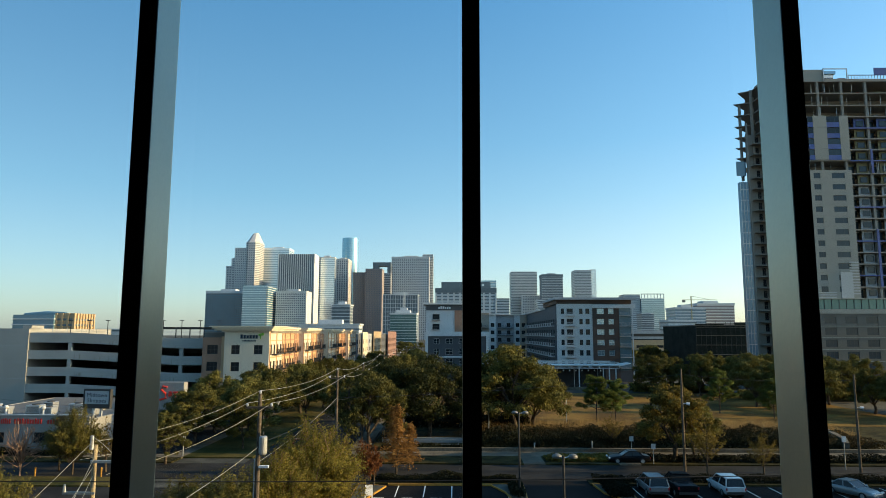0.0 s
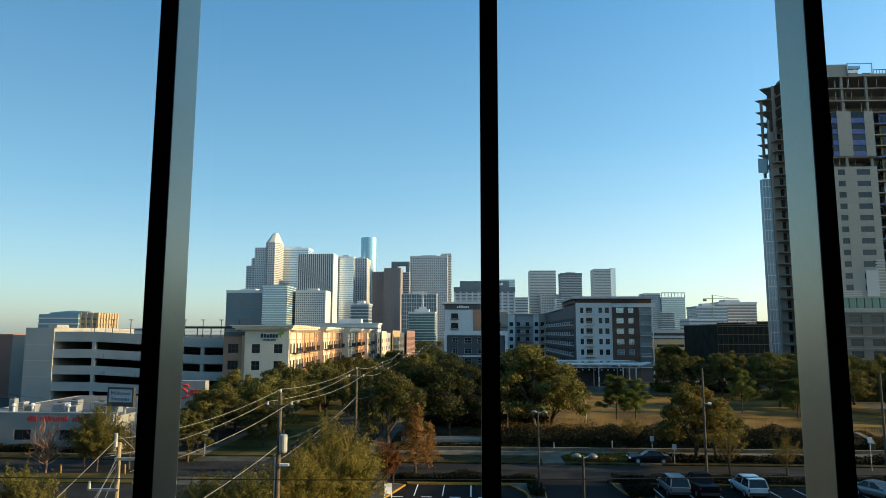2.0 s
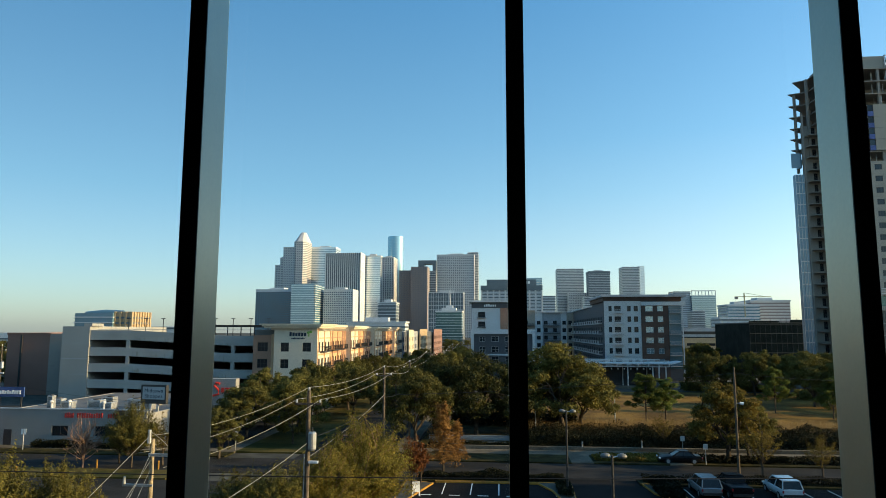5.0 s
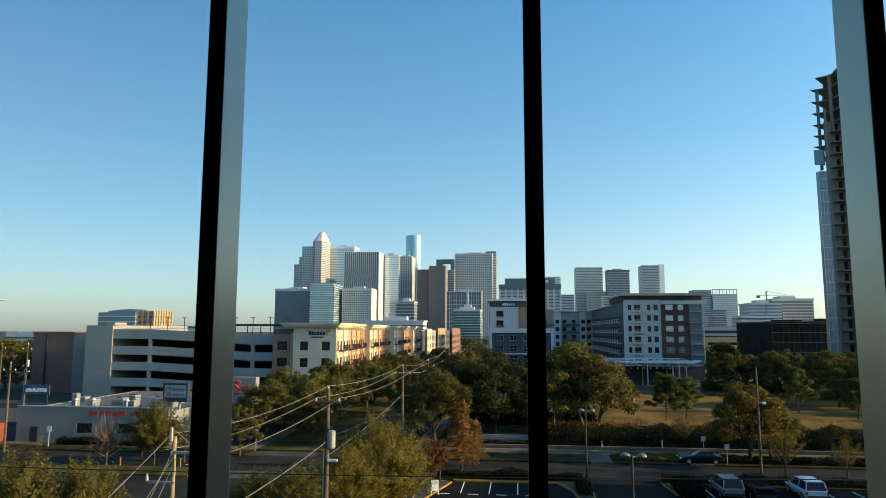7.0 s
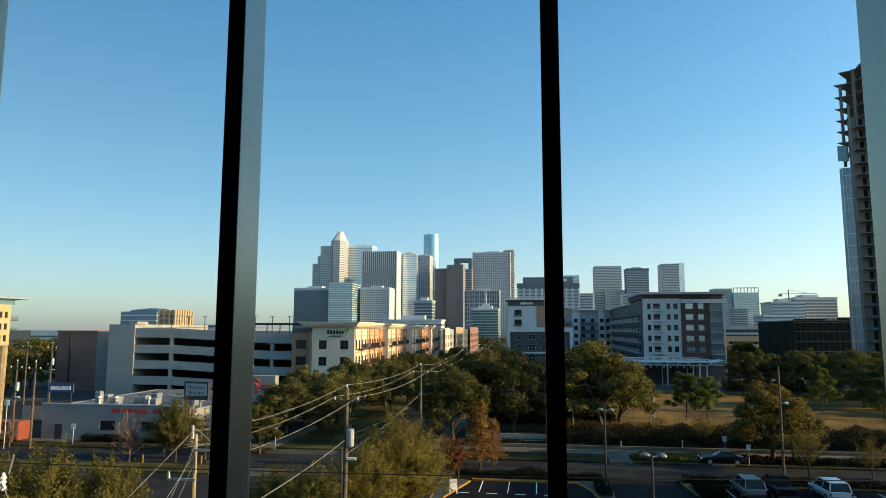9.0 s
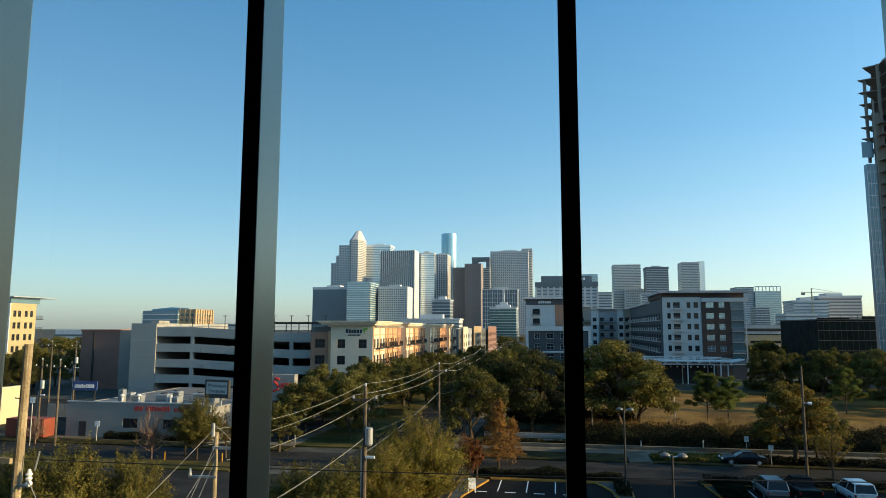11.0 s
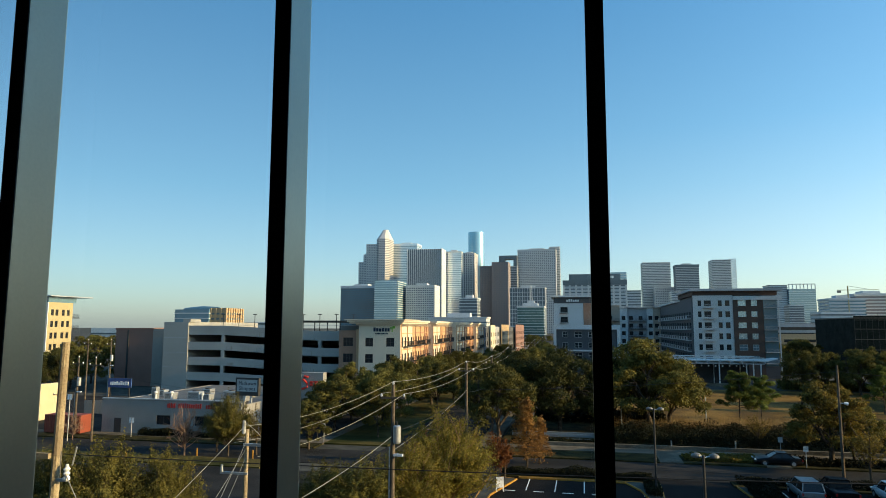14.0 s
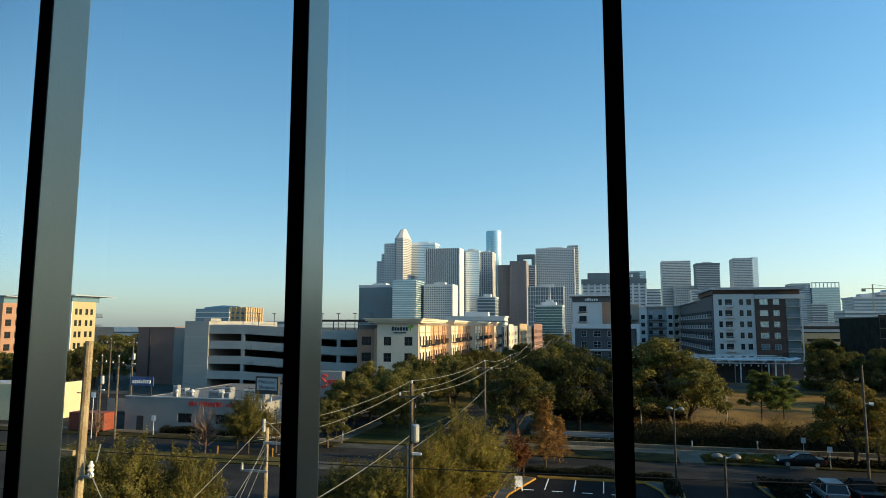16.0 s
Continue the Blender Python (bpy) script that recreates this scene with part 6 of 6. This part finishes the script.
wire(sag((-19.1, 35.8, 9.5), (-17.7, 35.8, 8.3), -0.1, 8), 0.015, WIRE, "short jumper wire on the pole")

bp = utility_pole(-13.15, 14.75, 14.58, "thick pale wooden pole standing close to the window", arms=False, r=0.125, mat=POLEWOOD, lean=0.2)
part("crossarm", boxes((-1.3, 0.1, -0.22, -0.12, 11.72, 11.85)), POLEWOOD, bp)
part("bracket", boxes((0.1, 0.52, -0.07, 0.0, 11.16, 11.22)), METAL, bp)
part("insulator", tube([(0.5, -0.03, z) for z in (11.2, 11.26, 11.3, 11.36, 11.4, 11.46, 11.5, 11.58)], [0.085, 0.085, 0.05, 0.085, 0.05, 0.085, 0.05, 0.035], 10), SIGNW, bp)
part("pin", tube([(0.62, 0, 11.55), (0.72, 0, 12.0)], 0.02, 6), METAL, bp)
wire(sag((-45, 25, 10.0), (60, 25, 12.4), 1.35, 30), 0.02, WIRED, "black cable crossing in front of the window")
wire(sag((-45, 25, 9.6), (-6, 27, 6.0), 0.4, 20), 0.018, WIRED, "black cable crossing in front of the window")
wire(sag((-45, 25, 9.2), (-6, 27, 5.2), 0.4, 20), 0.018, WIRED, "black cable crossing in front of the window")
wire(sag((-12.7, 14.7, 11.4), (-8.0, 13, 8.0), 0.4, 16), 0.012, WIRE, "pale service cable from the thick pole")

for x, y, h, lab in ((25.05, 75.0, 11.2, "tall dark wooden pole with two lamps by the road"), (44.2, 75.4, 10.6, "tall dark wooden pole by the road")):
    p = utility_pole(x, y, h, lab, arms=False, r=0.13)
    part("lamp_arm", boxes((-0.05, 0.7, -0.05, 0.05, h * 0.66, h * 0.66 + 0.07)), METAL, p)
    part("lamp_head", tube([(0.45, 0, h * 0.66 + 0.04), (0.8, 0, h * 0.66 - 0.02)], [0.12, 0.17], 8), SIGNW, p)
wire(sag((25.05, 75, 10.6), (XP, 74.0, 8.0), 0.4, 20), 0.018, WIRED, "thin black cable across the road")
wire(sag((25.05, 75, 10.6), (44.2, 75.4, 10.0), 0.4, 20), 0.018, WIRED, "thin black cable across the road")

for i, (x, y, h) in enumerate(((-69.0, 81.2, 10.6), (-63.4, 77.7, 10.7), (-100.0, 120, 12.1), (-86.7, 110, 12.35), (-72.5, 82, 6.2))):
    utility_pole(x, y, h, "weathered utility pole with transformer cans by the yard", transformer=i in (0, 3), r=0.14)
wire(sag((-69, 81.2, 9.6), (-41, 74, 7.0), 0.6), 0.013, WIRED, "black cable above the shop")
wire(sag((-110, 86, 9.8), (-69, 81.2, 9.4), 0.6), 0.013, WIRED, "black cable above the yard")
for x, y, h in ((-66.0, 76.5, 6.0), (-60, 81, 2.6)):
    sp = thing("sign_post", (x, y, 0.1), "slim metal post by the pavement", "post")
    part("post", tube([(0, 0, 0), (0, 0, h)], 0.06, 8), METAL, sp)
    part("plate", boxes((-0.35, 0.35, -0.03, -0.01, h - 0.7, h)), SIGNW, sp)


def lot_lamp(x, y, h, label, heads=1):
    l = thing("street_lamp", (x, y, 0), label, "street lamp", "car park lamps")
    part("base", tube([(0, 0, 0), (0, 0, 0.7)], 0.28, 14), CONC, l)
    part("post", tube([(0, 0, 0.7), (0, 0, h)], [0.1, 0.075], 10), METALD, l)
    for dx, dy in ((-0.35, 0.3), (0.62, 0.2), (0.05, -0.3))[:heads + 1]:
        part("arm", tube([(0, 0, h - 0.15), (dx * 0.6, dy * 0.6, h - 0.08)], 0.035, 6), METAL, l)
        hd = bmesh.new()
        bmesh.ops.create_uvsphere(hd, u_segments=14, v_segments=8, radius=0.25)
        for v in hd.verts:
            v.co = Vector((v.co.x * 1.25 + dx, v.co.y + dy, max(v.co.z * 0.75, -0.1) + h - 0.1))
        part("lamp_head", hd, LAMPG, l, "grey domed lamp head")


lot_lamp(6.05, 64.0, 7.7, "dark car park lamp post with domed grey heads")
lot_lamp(6.7, 42.3, 7.55, "dark car park lamp post with domed grey heads")
for x, y, h, c in ((10.2, 87.4, 1.1, 0), (17.6, 87.6, 1.3, 0), (23.0, 79.5, 2.3, 1), (5.0, 100, 4.6, 0), (18.4, 112, 4.2, 0), (43.5, 77, 3.6, 1), (21.8, 84.5, 2.4, 1), (-33.2, 83, 2.4, 1), (-30.5, 108, 2.6, 1)):
    sp = thing("sign_post", (x, y, 0.1), "slim metal post beside the pavement", "post")
    part("post", tube([(0, 0, 0), (0, 0, h)], 0.05 if c else 0.09, 8), METAL, sp)
    if c:
        part("plate", boxes((-0.25, 0.25, -0.05, -0.03, h - 0.6, h)), SIGNW, sp)
for x, y in ((-44.0, 71.2), (-37, 71.2), (-50, 66.8)):
    b = thing("bollard", (x, y, 0), "yellow painted steel bollard", "bollard", "bollards")
    part("pipe", tube([(0, 0, 0), (0, 0, 1.0), (0, 0, 1.05)], [0.09, 0.09, 0.05], 10), YPAINT, b)


# painted bays and kerbed islands
def paint(rects, mat, label, z=0.018):
    bm = bmesh.new()
    for x0, x1, y0, y1 in rects:
        bm_box(bm, x0, x1, y0, y1, z - 0.006, z)
    return single("road_marking", bm, mat, label, "road marking", kind="structure")


for k in range(5):
    x = -5.6 + k * 2.64
    paint([(x, x + 0.1, 63.6, 68.4)], WPAINT, "white painted line between parking bays")
    if k < 4:
        paint([(x - 1.9, x - 0.9, 63.2, 63.4)], WPAINT, "short white painted bar across a bay")
for k in range(12):
    x = 17.4 + k * 2.7
    paint([(x, x + 0.1, 63.4, 68.4)], WPAINT, "white painted line between parking bays")


def island(outline, label, h=0.16):
    i = thing("kerb_island", (0, 0, 0), label, "kerb")
    bm = bmesh.new()
    n = len(outline)
    for k in range(n):
        a, b = Vector(outline[k]), Vector(outline[(k + 1) % n])
        d = (b - a).normalized() * 0.06
        q = Vector((-d.y, d.x))
        bm_prism(bm, [tuple(a - d - q), tuple(b + d - q), tuple(b + d + q), tuple(a - d + q)], 0, h + 0.001 * k)
    part("kerb", bm, YPAINT, i, "yellow painted kerb")
    bm = bmesh.new()
    bm_prism(bm, outline, 0, h - 0.03)
    part("bed", bm, EARTH, i)


island([(-9.6, 50), (-8.9, 50), (-8.5, 61), (-6.8, 67.6), (-9.6, 68.6)], "planted strip with a yellow painted kerb")
island([(-6.6, 68.35), (3.6, 68.35), (4.8, 65.5), (5.3, 62.4), (6.6, 62.2), (6.8, 68.7), (-6.6, 68.7)], "kerbed island with a yellow painted edge")
island([(13.8, 69), (14.2, 65.2), (15.5, 62.8), (16.6, 62.8), (16.8, 69)], "kerbed island with a yellow painted edge")
leafy_strip("shrub_bed", 5.2, 6.5, 63, 68, 1.2, 2200, LEAF_DARK, 0.1, "small shrubs on the kerb island", "shrubs", seed=20)
leafy_strip("shrub_bed", 14.3, 16.6, 63.5, 68.6, 1.2, 4200, LEAF_DARK, 0.1, "small shrubs on the kerb island", "shrubs", seed=21)
board = thing("folding_sign", (-7.75, 62.0, 0.16), "white folding sign board standing on the kerb", "sign", rz=15)
for s in (-1, 1):
    mm = pose(0, 0, 0, 12 * s, 0, 0)
    bm = bmesh.new()
    bm_box(bm, -0.35, 0.35, -0.02 + 0.2 * s, 0.02 + 0.2 * s, 0.35, 1.25, mm)
    bm_box(bm, -0.35, -0.27, -0.02 + 0.2 * s, 0.02 + 0.2 * s, 0.0, 0.35, mm); bm_box(bm, 0.27, 0.35, -0.02 + 0.2 * s, 0.02 + 0.2 * s, 0.0, 0.35, mm)
    part("leaf", bm, SIGNW, board)

# bridge rail and water channel under the oaks, garden path
single("channel_wall", boxes((-10, 2.5, 94.0, 94.4, 0, 0.75)), METAL, "low pale grey wall of the channel under the oaks", "wall", kind="structure")
part_rail = thing("guard_rail", (0, 0, 0), "pale metal guard rail by the path", "rail")
part("rail", boxes((-9, 0.5, 90.0, 90.08, 1.05, 1.15), (-9, 0.5, 90.0, 90.08, 0.5, 0.58)), METAL, part_rail)
for k in range(8):
    part("post", boxes((-9 + k * 1.35, -8.92 + k * 1.35, 89.98, 90.1, 0.1, 1.15)), METAL, part_rail)
bm = bmesh.new()
for (xa, ya), (xb, yb) in (((60, 121), (52, 92)), ((52, 92), (50, 88))):
    d = (Vector((xb, yb)) - Vector((xa, ya))).normalized()
    q = Vector((-d.y, d.x)) * 0.35
    bm_prism(bm, [(xa - q.x, ya - q.y), (xb - q.x, yb - q.y), (xb + q.x, yb + q.y), (xa + q.x, ya + q.y)], 0, 1.3)
single("garden_wall", bm, CONC, "long pale concrete edge of the sloping path", "wall", kind="structure")


# ---- vehicles ----
def vehicle(x, y, rz, kind, paintmat, label):
    """kind: suv, pickup or sedan; the nose points to +y of its own."""
    L, W, H, hood, belt = {"suv": (4.9, 1.92, 1.75, 0.98, 1.02), "pickup": (5.5, 1.98, 1.85, 1.12, 1.15), "sedan": (4.8, 1.84, 1.45, 0.90, 0.92)}[kind]
    c = thing("car", (x, y, 0.014), label, "car", "parked cars", rz=rz)
    h = L / 2
    prof = {"suv": [(-h, 0.90, 0.42, belt - 0.08), (-h + 0.12, 0.97, 0.32, belt), (-h + 0.9, 1.0, 0.28, belt), (h - 1.4, 1.0, 0.28, belt), (h - 0.7, 0.97, 0.28, hood - 0.04), (h - 0.15, 0.88, 0.3, hood - 0.2), (h, 0.78, 0.36, hood - 0.34)],
            "pickup": [(-h, 0.95, 0.55, belt - 0.04), (-h + 0.1, 0.98, 0.48, belt), (-1.0, 1.0, 0.42, belt), (h - 1.4, 1.0, 0.42, belt), (h - 0.3, 0.97, 0.42, hood - 0.02), (h - 0.05, 0.92, 0.42, hood - 0.12), (h, 0.86, 0.46, hood - 0.3)],
            "sedan": [(-h, 0.86, 0.42, belt - 0.12), (-h + 0.15, 0.95, 0.3, belt - 0.02), (-h + 0.9, 1.0, 0.26, belt + 0.02), (h - 1.5, 1.0, 0.26, belt), (h - 0.7, 0.97, 0.26, 0.82), (h - 0.15, 0.86, 0.28, 0.66), (h, 0.74, 0.34, 0.54)]}[kind]
    # sections from tail to nose: narrower at both ends, with tucked sills and rounded shoulders
    bm = bmesh.new()
    rings = []
    for y, narrow, z0, z1 in prof:
        w = W / 2 * narrow
        half_ring = [(w * 0.84, z0), (w * 0.97, z0 + 0.10), (w, z0 + (z1 - z0) * 0.5), (w * 0.985, z1 - 0.14), (w * 0.93, z1 - 0.03), (w * 0.80, z1), (w * 0.35, z1 + 0.025)]
        rings.append([bm.verts.new((px, y, pz)) for px, pz in half_ring] + [bm.verts.new((-px, y, pz)) for px, pz in half_ring[::-1]])
    n = len(rings[0])
    for p, q in zip(rings, rings[1:]):
        for i in range(n):
            bm.faces.new((p[i], p[(i + 1) % n], q[(i + 1) % n], q[i]))
    bm.faces.new(rings[0]); bm.faces.new(rings[-1][::-1])
    for f in bm.faces:
        f.smooth = len(f.verts) == 4
    part("body", bm, paintmat, c)
    cab = {"suv": (-h + 0.08, -h + 0.35, h - 2.15, h - 1.3), "pickup": (-0.9, -0.75, h - 2.3, h - 1.4), "sedan": (-h + 0.75, -h + 1.5, h - 2.3, h - 1.4)}[kind]

    def cabin(grow, z0, z1):
        q = bmesh.new()
        lo = [(-W / 2 + 0.06 - grow, cab[0] - grow), (W / 2 - 0.06 + grow, cab[0] - grow), (W / 2 - 0.06 + grow, cab[3] + grow), (-W / 2 + 0.06 - grow, cab[3] + grow)]
        hi = [(-W / 2 + 0.22 - grow, cab[1] - grow), (W / 2 - 0.22 + grow, cab[1] - grow), (W / 2 - 0.22 + grow, cab[2] + grow), (-W / 2 + 0.22 - grow, cab[2] + grow)]
        va = [q.verts.new((*p, z0)) for p in lo]; vb = [q.verts.new((*p, z1)) for p in hi]
        for i in range(4):
            q.faces.new((va[i], va[(i + 1) % 4], vb[(i + 1) % 4], vb[i]))
        q.faces.new(va[::-1]); q.faces.new(vb)
        bmesh.ops.bevel(q, geom=q.edges[:], offset=0.05, segments=2, affect='EDGES')
        return q
    part("windows", cabin(0.0, belt - 0.05, H - 0.04), GLASSD, c, "dark tinted windows")
    rf2 = bmesh.new()
    bm_box(rf2, -W / 2 + 0.2, W / 2 - 0.2, cab[1] - 0.05, cab[2] + 0.05, H - 0.08, H)
    bmesh.ops.bevel(rf2, geom=rf2.edges[:], offset=0.035, segments=2, affect='EDGES')
    part("roof", rf2, paintmat, c)
    for sx in (-1, 1):
        for (ya, yb) in ((cab[0], cab[1]), ((cab[0] + cab[3]) / 2, (cab[1] + cab[2]) / 2), (cab[3], cab[2])):
            part("pillar", tube([(sx * (W / 2 - 0.07), ya, belt - 0.03), (sx * (W / 2 - 0.22), yb, H - 0.05)], 0.05, 6), paintmat, c)
    if kind == "pickup":
        part("bed", boxes((-W / 2 + 0.12, W / 2 - 0.12, -h + 0.12, -1.0, belt - 0.02, belt + 0.012)), RUBBER, c, "dark cargo bed")
    for sx in (-1, 1):
        for yy in (-h + 0.95, h - 0.95):
            w = part("wheel", tube([(sx * (W / 2 - 0.2), yy, 0.34), (sx * (W / 2 + 0.02), yy, 0.34)], 0.34, 18), RUBBER, c, "black tyre")
            part("rim", tube([(sx * (W / 2 + 0.015), yy, 0.34), (sx * (W / 2 + 0.03), yy, 0.34)], 0.21, 14), METAL, w)
        part("tail_light", boxes((sx * (W / 2 - 0.1) - 0.07, sx * (W / 2 - 0.1) + 0.07, -h - 0.012, -h + 0.05, belt - 0.32, belt - 0.1)) if kind != "sedan" else boxes((sx * W / 2 * 0.8 - 0.15, sx * W / 2 * 0.8 + 0.15, -h - 0.02, -h + 0.06, belt - 0.28, belt - 0.12)), TAIL, c)
        part("headlight", boxes((sx * W * 0.36 - 0.2, sx * W * 0.36 + 0.2, h - 0.12, h + 0.015, 0.62, 0.76)), SIGNW, c)
        part("mirror", boxes((sx * (W / 2 + 0.08) - 0.09, sx * (W / 2 + 0.08) + 0.09, cab[3] - 0.3, cab[3] - 0.18, belt, belt + 0.16)), paintmat, c)
    part("bumper", boxes((-W / 2 + 0.1, W / 2 - 0.1, -h - 0.06, -h + 0.02, 0.38, 0.6)), METALD, c)
    return c


vehicle(18.9, 66.2, 0, "suv", CARS, "silver station wagon parked at the hedge")
vehicle(21.5, 66.3, 0, "pickup", CARD, "black pickup truck parked at the hedge")
vehicle(25.9, 66.2, 0, "suv", CARW, "white station wagon parked at the hedge")
vehicle(37.3, 65.2, -152, "sedan", CARS, "silver saloon car parked in a bay")
vehicle(-20.0, 88.5, 5, "sedan", CARR, "dark red car standing at the crossing")
vehicle(20.4, 80.8, 90, "sedan", CARD, "black car parked by the verge")
